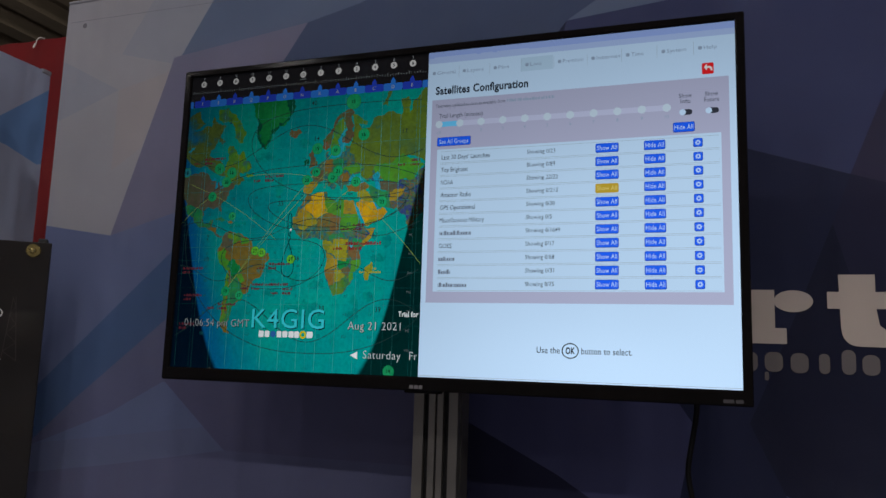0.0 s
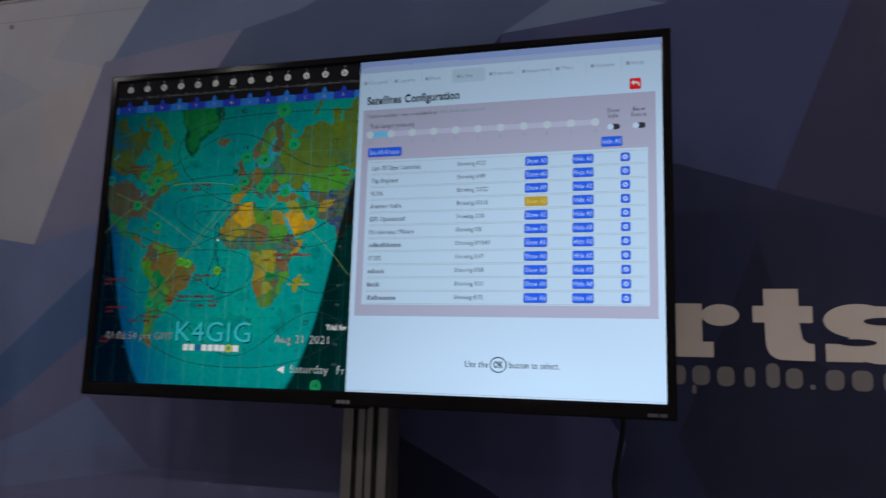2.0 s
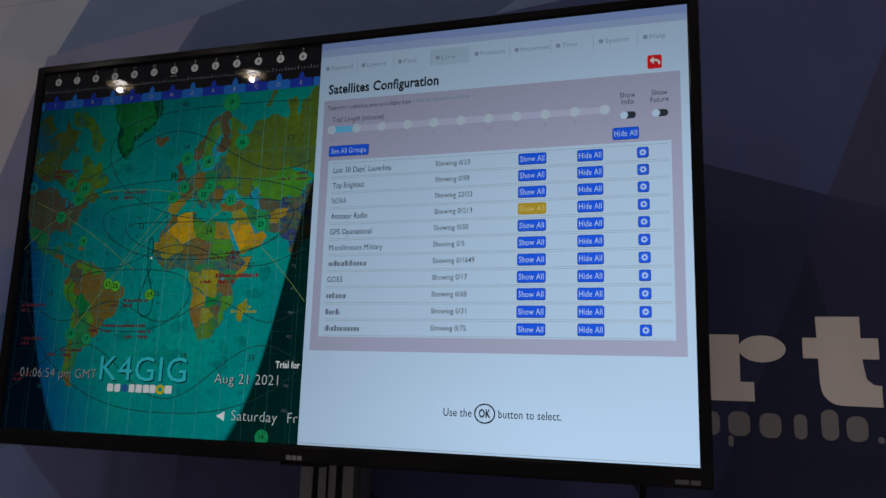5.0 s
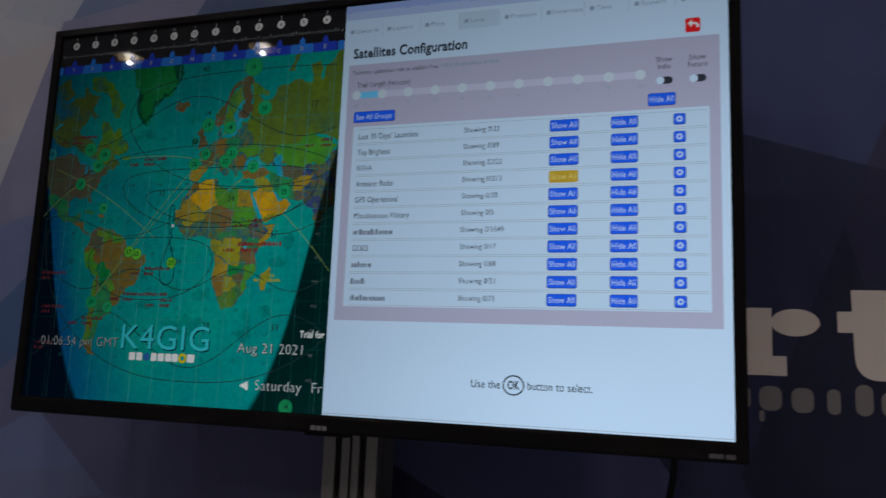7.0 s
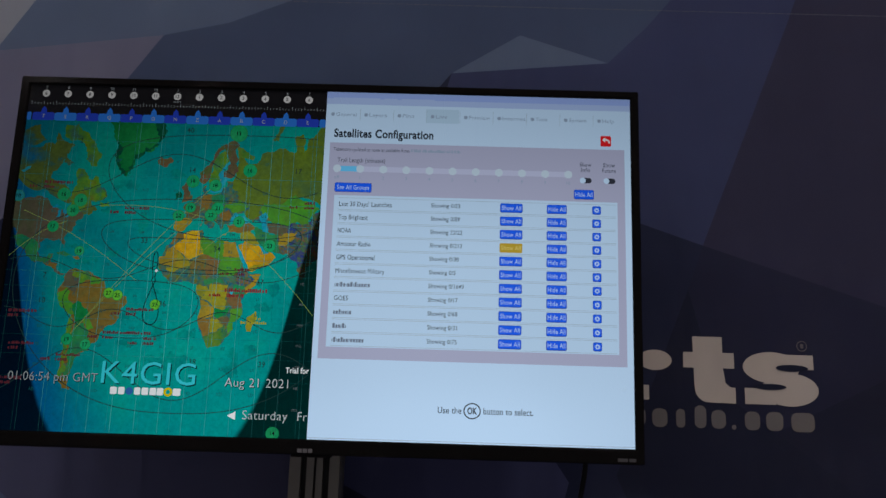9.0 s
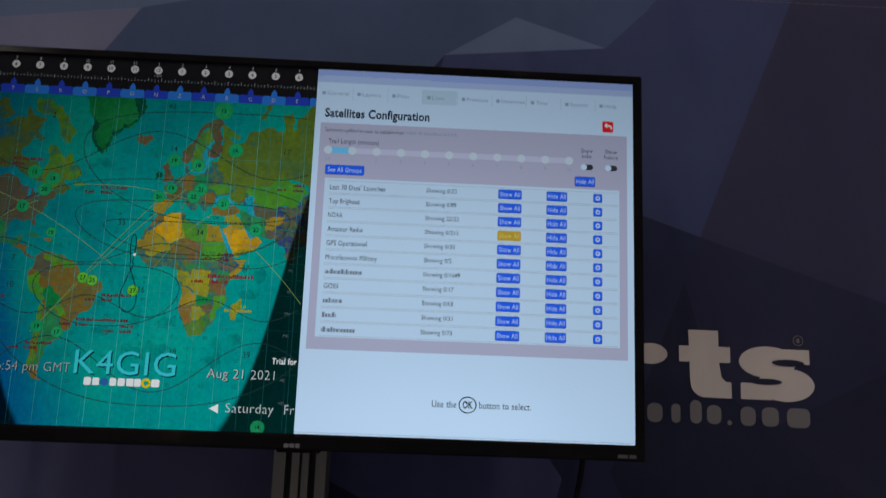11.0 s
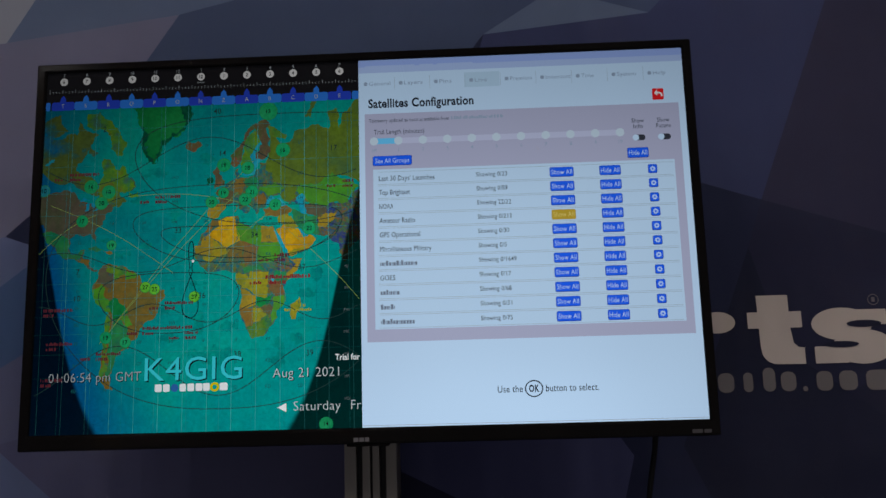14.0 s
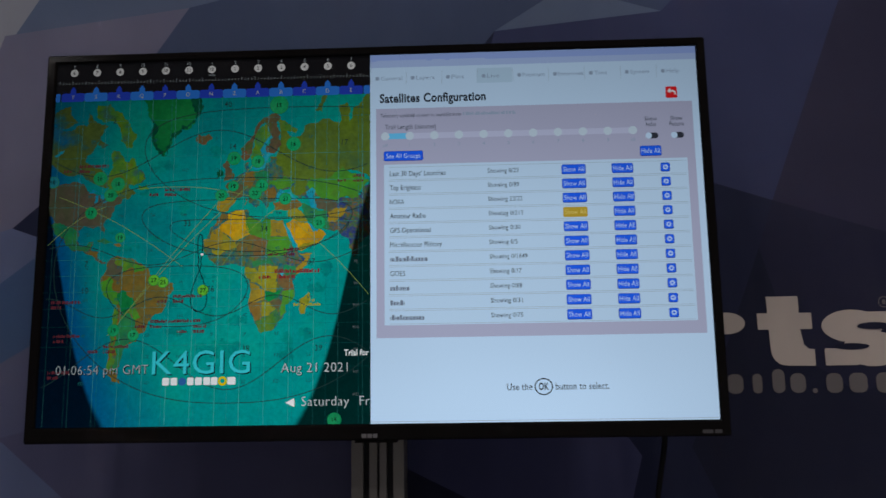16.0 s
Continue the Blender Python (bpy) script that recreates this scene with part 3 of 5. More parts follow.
for i in range(len(prof)):
    j = (i + 1) % len(prof)
    f = bm.faces.new((lo[i], lo[j], hi[j], hi[i]))
    if prof[i][1] > PY + 0.001 and prof[i][1] < PY + 0.02 and prof[j][1] > PY + 0.001 and prof[j][1] < PY + 0.02:
        f.material_index = 1
bm.faces.new(hi)
bm.faces.new(lo[::-1])
part("profile", bm, [M["aluminium"], M["slot"]], post)
bm = bmesh.new()
box(bm, -0.75, -0.35, 1.3, 1.64, 0.0, 0.03, 0.004)
part("base_plate", bm, M["back"], post)
bm = bmesh.new()
box(bm, -0.7, -0.4, 1.485, 1.519, 1.62, 1.92, 0.004)
part("bracket", bm, M["back"], post)

# ---- television ----
TX0, TX1, TZ0, TZ1 = -1.165, 0.077, 1.408, 2.132
SX0, SX1, SZ0, SZ1 = -1.147, 0.060, 1.436, 2.1165
SPLIT, SY = -0.547, 1.397
tv = thing("television", "large black television on a post showing a map and settings", "television")
bm = bmesh.new()
rings = []
for u, y in ((0.0, SY + 0.03), (0.0, SY - 0.003), (0.06, SY - 0.0055), (0.16, SY - 0.0065), (0.84, SY - 0.0065), (0.96, SY - 0.005), (1.0, SY - 0.003), (1.0, SY + 0.004)):
    x0, x1 = TX0 + (SX0 - TX0) * u, TX1 + (SX1 - TX1) * u
    z0, z1 = TZ0 + (SZ0 - TZ0) * u, TZ1 + (SZ1 - TZ1) * u
    rings.append([bm.verts.new((x, y, z)) for x, z in rounded(x0, x1, z0, z1, 0.003 * (1 - u) + 0.0003, 3)])
for r0, r1 in zip(rings, rings[1:]):
    for k in range(len(r0)):
        q = (k + 1) % len(r0)
        bm.faces.new((r0[k], r0[q], r1[q], r1[k]))
bmesh.ops.recalc_face_normals(bm, faces=bm.faces[:])
part("frame", bm, M["bezel"], tv, "glossy black plastic frame")
bm = bmesh.new()
box(bm, TX0 + 0.004, TX1 - 0.004, SY + 0.0302, SY + 0.052, TZ0 + 0.004, TZ1 - 0.004, 0.006, 3)
box(bm, -1.0, -0.09, SY + 0.0522, SY + 0.087, 1.45, 1.9, 0.012, 3)
part("back_cover", bm, M["back"], tv)
for x0, x1 in ((-0.562, -0.5535), (-0.552, -0.5435), (-0.542, -0.5345)):
    bm = bmesh.new()
    flat(bm, rounded(x0, x1, 1.4125, 1.4195, 0.001, 2), SY - 0.0069)
    part("badge_bar", bm, M["badge"], tv, "small silver badge bar")
for x0, x1 in ((0.027, 0.045), (0.0475, 0.060)):
    bm = bmesh.new()
    flat(bm, rounded(x0, x1, 1.4135, 1.4195, 0.001, 2), SY - 0.0069)
    part("badge_bar", bm, M["badge_dark"], tv, "small dark grey badge bar")
bm = bmesh.new()
box(bm, -0.575, -0.50, SY - 0.002, SY + 0.02, 1.4035, 1.4085, 0.0015)
part("sensor_lip", bm, M["bezel"], tv)

screen_bm = bmesh.new()
box(screen_bm, SX0, SX1, SY, SY + 0.028, SZ0, SZ1)
m, n, l, b = nodes_of("screen_black")
shine(b)
b.inputs["Emission Color"].default_value, b.inputs["Emission Strength"].default_value = (0.25, 0.3, 0.4, 1), 0.002
M["screen_black"] = m
screen = part("screen", screen_bm, M["screen_black"], tv, "glossy lit display")

MAP_COLOURS = set("dim_white date_white hour_white strip_blue strip_light aqua gold_ring disc_edge red_label night_print red_bright yellow_print yellow_line map_line grid_dark globe_blue white".split())
# colours of the page
for k, c in {"page": (0.46, 0.64, 0.86), "header": (0.26, 0.37, 0.72), "header_low": (0.34, 0.46, 0.74), "panel": (0.365, 0.39, 0.55), "list": (0.44, 0.615, 0.82), "line": (0.30, 0.38, 0.46),
             "ink_text": (0.015, 0.02, 0.03), "grey_text": (0.05, 0.065, 0.09), "faint_text": (0.25, 0.335, 0.46), "blue": (0.012, 0.10, 0.80), "blue_rim": (0.02, 0.05, 0.3), "button_text": (0.42, 0.58, 0.85),
             "gold": (0.42, 0.30, 0.03), "gold_text": (0.6, 0.5, 0.15), "red": (0.62, 0.015, 0.02), "cyan": (0.12, 0.48, 0.80), "track": (0.43, 0.47, 0.66), "knob": (0.46, 0.58, 0.70), "mid_text": (0.144, 0.184, 0.256),
             "switch": (0.03, 0.035, 0.05), "tab": (0.39, 0.56, 0.74), "white": (0.62, 0.66, 0.68), "dim_white": (0.2706, 0.3034, 0.328), "date_white": (0.425, 0.4675, 0.493), "hour_white": (0.5, 0.5, 0.5),
             "strip_blue": (0.015, 0.04, 0.36), "strip_light": (0.02, 0.13, 0.48), "aqua": (0.03, 0.46, 0.54), "dark_shadow": (0.004, 0.006, 0.01), "gold_ring": (0.5, 0.42, 0.0), "disc_edge": (0.02, 0.16, 0.04),
             "red_label": (0.085, 0.016, 0.024), "night_print": (0.10, 0.12, 0.13), "red_bright": (0.17, 0.012, 0.02), "yellow_print": (0.28, 0.27, 0.02), "yellow_line": (0.17, 0.24, 0.06), "map_line": (0.012, 0.03, 0.03), "grid_dark": (0.008, 0.09, 0.095), "globe_blue": (0.02, 0.1, 0.3)}.items():
    M["px_" + k] = lit("display_" + k, c, slant_loss=MAP_SLANT if k in MAP_COLOURS else PAGE_SLANT)


def layer(k):
    return SY - 0.0003 * k


def patch(name, pts, mat, k, label=""):
    bm = bmesh.new()
    flat(bm, pts, layer(k))
    return part(name, bm, M["px_" + mat] if "px_" + mat in M else M[mat], screen, label)


def label_text(s, x0, x1, z, cap, mat, k, bold=0.005, middle=False, name="lettering"):
    bm = bmesh.new()
    words(bm, s, x0, x1, z, cap, layer(k), bold, middle)
    return part(name, bm, M["px_" + mat], screen)


def rect(x0, x1, z0, z1):
    return [(x0, z0), (x1, z0), (x1, z1), (x0, z1)]


# ---- settings page ----
patch("settings_page", rect(SPLIT, SX1, SZ0, SZ1), "page", 1, "pale blue-white settings page")
patch("page_header", rect(SPLIT, SX1, 2.103, SZ1 - 0.0002), "header", 2, "blue header strip")
patch("page_header", rect(SPLIT, SX1, 2.091, 2.103), "header_low", 2, "pale blue header strip")
for x0, x1 in ((-0.535, -0.44), (-0.432, -0.405), (-0.398, -0.33)):
    patch("title_bar", rounded(x0, x1, 2.097, 2.105, 0.002, 2), "header_low", 3)
patch("active_tab", rect(-0.347, -0.281, 2.056, 2.085), "tab", 2)
for i, s in enumerate(("General", "Layers", "Pins", "Live", "Premium", "Internet", "Time", "System", "Help")):
    x = -0.524 + 0.0665 * i
    patch("tab_icon", rounded(x - 0.013, x - 0.006, 2.066, 2.073, 0.002, 2), "faint_text", 3)
    label_text(s, x - 0.003, x - 0.003 + 0.0058 * len(s), 2.066, 0.0075, "faint_text", 3)
for i in range(8):
    x = -0.479 + 0.0665 * i
    patch("tab_divider", rect(x, x + 0.0006, 2.057, 2.082), "line", 2)
label_text("Satellites Configuration", -0.529, -0.331, 2.0225, 0.0165, "ink_text", 2, 0.03, name="page_title")
back_button = patch("back_button", rounded(0.001, 0.022, 2.017, 2.039, 0.003), "red", 2, "red back button")
bm = bmesh.new()
flat(bm, [(0.0045, 2.0305), (0.010, 2.0365), (0.010, 2.0245)], layer(3))
band(bm, [(0.0095, 2.0305), (0.0145, 2.0305), (0.0175, 2.0285), (0.0185, 2.0235)], 0.0032, layer(3))
part("arrow_icon", bm, M["px_white"], screen)
patch("settings_panel", rect(-0.536, 0.048, 1.585, 2.0105), "panel", 2, "grey-mauve panel")
label_text("Telemetry updated as soon as available from", -0.528, -0.378, 1.9935, 0.0072, "grey_text", 3)
label_text("Trail Length (minutes)", -0.519, -0.425, 1.9705, 0.009, "grey_text", 3)
SL0, SL1, SLZ = -0.519, -0.063, 1.957
STEP = (SL1 - SL0) / 10
patch("slider_track", rect(SL0, SL1, SLZ - 0.0055, SLZ + 0.0055), "track", 3)
patch("slider_fill", rect(SL0, SL0 + STEP, SLZ - 0.0055, SLZ + 0.0055), "cyan", 4, "cyan filled part of the slider")
for i in range(11):
    patch("slider_stop", oval(SL0 + STEP * i, SLZ, 0.0078), "knob", 5)
    label_text("off" if i == 0 else str(i), SL0 + STEP * i, None, 1.9365, 0.0066, "faint_text", 3, middle=True)
for x, s in ((-0.029, "Info"), (0.0175, "Future")):
    label_text("Show", x - 0.0115, x + 0.0115, 1.9745, 0.0082, "grey_text", 3)
    label_text(s, x - 0.0022 * len(s), x + 0.0022 * len(s), 1.9635, 0.0082, "grey_text", 3)
    sw = patch("switch", rounded(x - 0.011, x + 0.012, 1.9405, 1.9515, 0.0054), "switch", 3, "dark toggle switch")
    patch("switch_knob", oval(x - 0.0055, 1.946, 0.0058), "page", 4)


def button(x0, x1, z0, z1, s, mat="blue", tx="button_text"):
    patch("button_rim", rounded(x0, x1, z0, z1, 0.003), "blue_rim" if mat == "blue" else mat, 4)
    patch("button", rounded(x0 + 0.0008, x1 - 0.0008, z0 + 0.0011, z1 - 0.0006, 0.0026), mat, 5, "blue button" if mat == "blue" else "gold highlighted button")
    if s:
        w = (x1 - x0) * 0.86
        label_text(s, (x0 + x1) / 2 - w / 2, (x0 + x1) / 2 + w / 2, (z0 + z1) / 2 - 0.0043, 0.009, tx, 6)


button(-0.052, -0.013, 1.9075, 1.927, "Hide All")
button(-0.522, -0.449, 1.9095, 1.9285, "See All Groups")
patch("group_list", rect(-0.5215, 0.033, 1.6075, 1.903), "list", 3, "pale list of satellite groups")
LIST = [("Last 30 Days' Launches", "0/23"), ("Top Brightest", "0/89"), ("NOAA", "22/22"), ("Amateur Radio", "0/213"), ("GPS Operational", "0/30"), ("Miscellaneous Military", "0/5"),
        ("", "0/1649"), ("GOES", "0/17"), ("", "0/68"), ("", "0/31"), ("", "0/75")]
BAR_WIDTH = {6: 0.071, 8: 0.033, 9: 0.029, 10: 0.06}
NAME_WIDTH = (0.103, 0.057, 0.026, 0.065, 0.074, 0.094, 0, 0.027)
for i, (s, c) in enumerate(LIST):
    z = 1.886 - 0.02645 * i
    bm = bmesh.new()
    band(bm, rect(-0.513, 0.029, z - 0.0118, z + 0.0118), 0.0007, layer(4), True)
    part("row_border", bm, M["px_line"], screen)
    if s:
        label_text(s, -0.511, -0.511 + NAME_WIDTH[i], z - 0.005, 0.0093, "ink_text", 4, 0.0 if s.startswith("M") or s.isupper() else 0.005)
    else:
        bm = bmesh.new()
        rng, u = random.Random(i), -0.511
        while u < -0.511 + BAR_WIDTH[i] - 0.003:
            w = rng.choice((0.0015, 0.0034, 0.0038, 0.0046))
            flat(bm, rounded(u, u + w, z - 0.005, z + rng.choice((0.0015, 0.0015, 0.0042)), 0.0006, 2), layer(4))
            u += w + 0.0012
        tagged(part("name_bar", bm, M["px_mid_text"], screen), kind="stuff")
    label_text("Showing " + c, -0.331, -0.331 + 0.0455 + 0.0056 * (len(c) - 2), z - 0.003, 0.0083, "grey_text", 4)
    hot = i == 3
    button(-0.196, -0.152, z - 0.0093, z + 0.0093, "Show All", "gold" if hot else "blue", "gold_text" if hot else "button_text")
    button(-0.105, -0.066, z - 0.0093, z + 0.0093, "Hide All")
    button(-0.0165, 0.0005, z - 0.0085, z + 0.0085, "")
    bm = bmesh.new()
    teeth = [((0.0052 if k % 4 < 2 else 0.0040), math.tau * k / 32) for k in range(32)]
    outer = [(-0.008 + r * math.cos(a), z + r * math.sin(a)) for r, a in teeth]
    inner = [(-0.008 + 0.0019 * math.cos(a), z + 0.0019 * math.sin(a)) for r, a in teeth]
    vo = [bm.verts.new((x, layer(6), q)) for x, q in outer]
    vi = [bm.verts.new((x, layer(6), q)) for x, q in inner]
    for k in range(32):
        bm.faces.new((vi[k], vo[k], vo[(k + 1) % 32], vi[(k + 1) % 32]))
    bmesh.ops.reverse_faces(bm, faces=[f for f in bm.faces if (f.normal_update() or f.normal.y) > 0])
    part("gear_icon", bm, M["px_button_text"], screen)
label_text("Use the", -0.306, -0.262, 1.4905, 0.0118, "ink_text", 2)
label_text("OK", -0.2508, -0.2328, 1.4905, 0.0118, "ink_text", 2, 0.03)
bm = bmesh.new()
band(bm, oval(-0.242, 1.496, 0.0152, 0.0138), 0.0021, layer(2), True)
part("button_ring", bm, M["px_ink_text"], screen)
label_text("button to select.", -0.221, -0.128, 1.4905, 0.0118, "ink_text", 2)
patch("page_edge", rect(SPLIT, SX1, 1.4385, 1.4395), "line", 2)

# ---- world map ----
MAP_TOP = 2.0415
M["sea"] = chart("chart_sea", [(0.25, (0.0, 0.15, 0.19)), (0.5, (0.0, 0.25, 0.23)), (0.75, (0.003, 0.31, 0.205))], 4.0, 0.05, 0.92, dusk=(0.0, 0.09, 0.26), relief=0.75)
M["canada"] = chart("chart_canada", [(0.22, (0.005, 0.12, 0.24)), (0.38, (0.03, 0.12, 0.10)), (0.5, (0.075, 0.12, 0.03)), (0.78, (0.10, 0.15, 0.02))], 17.0, 0.05, 0.9, contrast=1.7, blend=0.42)
M["olive"] = chart("chart_olive", [(0.25, (0.05, 0.12, 0.04)), (0.5, (0.09, 0.15, 0.014)), (0.78, (0.11, 0.19, 0.012))], 14.0, 0.05, 0.92, contrast=1.2, blend=0.42)
M["umber"] = chart("chart_umber", [(0.25, (0.13, 0.085, 0.02)), (0.55, (0.19, 0.105, 0.014)), (0.8, (0.15, 0.13, 0.02))], 16.0, 0.05, 0.92, contrast=1.1, blend=0.6)
M["straw"] = chart("chart_straw", [(0.25, (0.10, 0.19, 0.02)), (0.5, (0.27, 0.25, 0.012)), (0.78, (0.34, 0.24, 0.01))], 24.0, 0.05, 0.9, contrast=1.3, blend=0.4)
M["brick"] = chart("chart_brick", [(0.25, (0.11, 0.06, 0.04)), (0.6, (0.17, 0.07, 0.035))], 30.0, 0.05, 0.9, blend=0.6)
M["brick_soft"] = chart("chart_brick_soft", [(0.25, (0.12, 0.07, 0.04)), (0.6, (0.21, 0.085, 0.03))], 26.0, 0.05, 0.9, blend=0.6)
M["ice_edge"] = chart("chart_ice_edge", [(0.3, (0.0, 0.06, 0.035)), (0.7, (0.005, 0.10, 0.045))], 60.0, 0.05, 0.9, contrast=1.5)
M["ridge"] = chart("chart_ridge", [(0.3, (0.0, 0.17, 0.165)), (0.7, (0.0, 0.245, 0.20))], 30.0, 0.05, 0.9, contrast=1.6, dusk=(0.0, 0.07, 0.2))
M["ice"] = chart("chart_ice", [(0.3, (0.0, 0.11, 0.03)), (0.7, (0.01, 0.20, 0.05))], 12.0, 0.05)
M["desert"] = chart("chart_desert", [(0.3, (0.30, 0.17, 0.008)), (0.55, (0.50, 0.27, 0.003)), (0.8, (0.38, 0.29, 0.012))], 22.0, 0.05, 1.0, contrast=1.4, blend=0.22)
M["heath"] = chart("chart_heath", [(0.25, (0.09, 0.06, 0.05)), (0.5, (0.14, 0.08, 0.05)), (0.75, (0.07, 0.14, 0.03))], 30.0, 0.04, 0.8, contrast=1.5, blend=0.6)
M["meadow"] = chart("chart_meadow", [(0.2, (0.03, 0.14, 0.12)), (0.4, (0.05, 0.23, 0.03)), (0.6, (0.11, 0.27, 0.01)), (0.8, (0.15, 0.14, 0.02))], 30.0, 0.06, 0.9, contrast=1.8, blend=0.6)
M["steppe"] = chart("chart_steppe", [(0.25, (0.01, 0.13, 0.08)), (0.45, (0.05, 0.20, 0.02)), (0.75, (0.15, 0.20, 0.01))], 20.0, 0.04, 0.9, contrast=1.5, blend=0.6)
M["lime"] = chart("chart_lime", [(0.25, (0.03, 0.24, 0.03)), (0.5, (0.06, 0.31, 0.02)), (0.8, (0.11, 0.27, 0.015))], 18.0, 0.05, 0.85, contrast=1.2, relief=0.8, blend=0.6)
M["ochre"] = chart("chart_ochre", [(0.25, (0.22, 0.17, 0.02)), (0.6, (0.36, 0.23, 0.012))], 26.0, 0.05, 0.9, relief=0.9, blend=0.4)
M["rust"] = chart("chart_rust", [(0.25, (0.15, 0.08, 0.025)), (0.6, (0.23, 0.12, 0.02))], 26.0, 0.05, 0.9, relief=0.9, blend=0.6)
M["pine"] = chart("chart_pine", [(0.25, (0.0, 0.13, 0.085)), (0.6, (0.005, 0.25, 0.075))], 30.0, 0.05, 0.9, relief=0.9, blend=0.6)
M["mauve"] = chart("chart_mauve", [(0.25, (0.075, 0.065, 0.05)), (0.6, (0.11, 0.085, 0.065))], 30.0, 0.05, 0.85, relief=0.8, blend=0.6)
M["mosaic"] = chart("chart_mosaic", [(0.1, (0.01, 0.08, 0.22)), (0.32, (0.0, 0.17, 0.16)), (0.48, (0.10, 0.10, 0.09)), (0.62, (0.02, 0.20, 0.10)), (0.75, (0.17, 0.075, 0.04)), (0.9, (0.12, 0.19, 0.02))], 85.0, 0.06, 0.85, detail=3, contrast=2.6, blend=0.6)
M["medley"] = chart("chart_medley", [(0.1, (0.01, 0.03, 0.26)), (0.35, (0.06, 0.06, 0.13)), (0.5, (0.03, 0.15, 0.07)), (0.66, (0.22, 0.08, 0.03)), (0.85, (0.03, 0.10, 0.20))], 75.0, 0.06, 0.85, detail=3, contrast=2.6, blend=0.6)
M["grid_line"] = chart("chart_grid", [(0.3, (0.03, 0.23, 0.24)), (0.7, (0.07, 0.34, 0.34))], 9.0, 0.2, 0.9, contrast=2.0)
M["grid_faint"] = chart("chart_grid_faint", [(0.3, (0.0, 0.15, 0.16)), (0.7, (0.03, 0.24, 0.24))], 9.0, 0.22, 0.9, contrast=2.0)
M["shelf"] = chart("chart_shelf", [(0.3, (0.0, 0.22, 0.36)), (0.7, (0.02, 0.34, 0.40))], 18.0, 0.05, 0.9)
M["disc"] = chart("chart_disc", [(0.3, (0.0, 0.30, 0.11)), (0.7, (0.02, 0.36, 0.13))], 20.0, 0.5, 0.8)
M["disc_blue"] = chart("chart_disc_blue", [(0.3, (0.0, 0.20, 0.28)), (0.7, (0.02, 0.28, 0.34))], 20.0, 0.5, 0.8)
M["disc_lime"] = chart("chart_disc_lime", [(0.3, (0.07, 0.36, 0.03)), (0.7, (0.12, 0.44, 0.03))], 20.0, 0.5, 0.9)


def chart_xy(lon, lat):
    return MAP_X + MAP_K * radians(lon), MAP_Z + MAP_K * math.asinh(math.tan(radians(lat)))


def ragged(pts, rng, times=3, rough=0.16):
    for _ in range(times):
        out = []
        for a, c in zip(pts, pts[1:] + pts[:1]):
            d = (c[0] - a[0], c[1] - a[1])
            s = rng.uniform(-rough, rough)
            out += [a, ((a[0] + c[0]) / 2 - d[1] * s, (a[1] + c[1]) / 2 + d[0] * s)]
        pts = out
    return pts


def clipped(pts, x0, x1, z0, z1):
    for axis, v, sign in ((0, x0, 1), (0, x1, -1), (1, z0, 1), (1, z1, -1)):
        out = []
        for a, c in zip(pts, pts[1:] + pts[:1]):
            ia, ic = (a[axis] - v) * sign >= 0, (c[axis] - v) * sign >= 0
            if ia != ic:
                t = (v - a[axis]) / (c[axis] - a[axis])
                out.append((a[0] + t * (c[0] - a[0]), a[1] + t * (c[1] - a[1])))
            if ic:
                out.append(c)
        pts = out
        if not pts:
            break
    return pts


def line_inside(name, pts, w, mat, k):
    bm = bmesh.new()
    run = []
    for p in pts + [None]:
        if p and SX0 + 0.001 < p[0] < SPLIT - 0.001 and SZ0 + 0.001 < p[1] < MAP_TOP - 0.001:
            run.append(p)
        else:
            if len(run) > 1:
                band(bm, run, w, layer(k))
            run = []
    if len(bm.verts):
        part(name, bm, M["px_" + mat], screen)
    else:
        bm.free()


def disc(x, z, r, number, mat):
    patch("zone_disc", oval(x, z, r), mat, 7, "numbered map disc")
    bm = bmesh.new()
    band(bm, oval(x, z, r), 0.0009, layer(8), True)
    part("disc_rim", bm, M["px_disc_edge"], screen)
    label_text(str(number), x, None, z - 0.0038, 0.0076, "dark_shadow", 9, 0.015, middle=True)


def country(name, lonlat, mat, k, times=4, rough=0.2, label=""):
    """A tinted area of the chart, by longitude and latitude, with a ragged edge."""
    rng = random.Random(len(lonlat) * 7 + k)
    pts = clipped(ragged([chart_xy(*p) for p in lonlat], rng, times, rough), SX0, SPLIT, SZ0, MAP_TOP)
    if len(pts) > 2:
        if sum(a[0] * c[1] - c[0] * a[1] for a, c in zip(pts, pts[1:] + pts[:1])) < 0:
            pts = pts[::-1]
        vs, _, fs, _, _, _ = delaunay_2d_cdt([Vector(p) for p in pts], [], [list(range(len(pts)))], 1, 1e-6)
        bm = bmesh.new()
        made = [bm.verts.new((v.x, layer(k), v.y)) for v in vs]
        for f in fs:
            face = bm.faces.new([made[i] for i in f])
            face.normal_update()
            if face.normal.y > 0:
                face.normal_flip()
        part(name, bm, M[mat], screen, label)


patch("map_sea", rect(SX0, SPLIT, SZ0, MAP_TOP), "sea", 1, "teal sea of the world map with a dark night side")
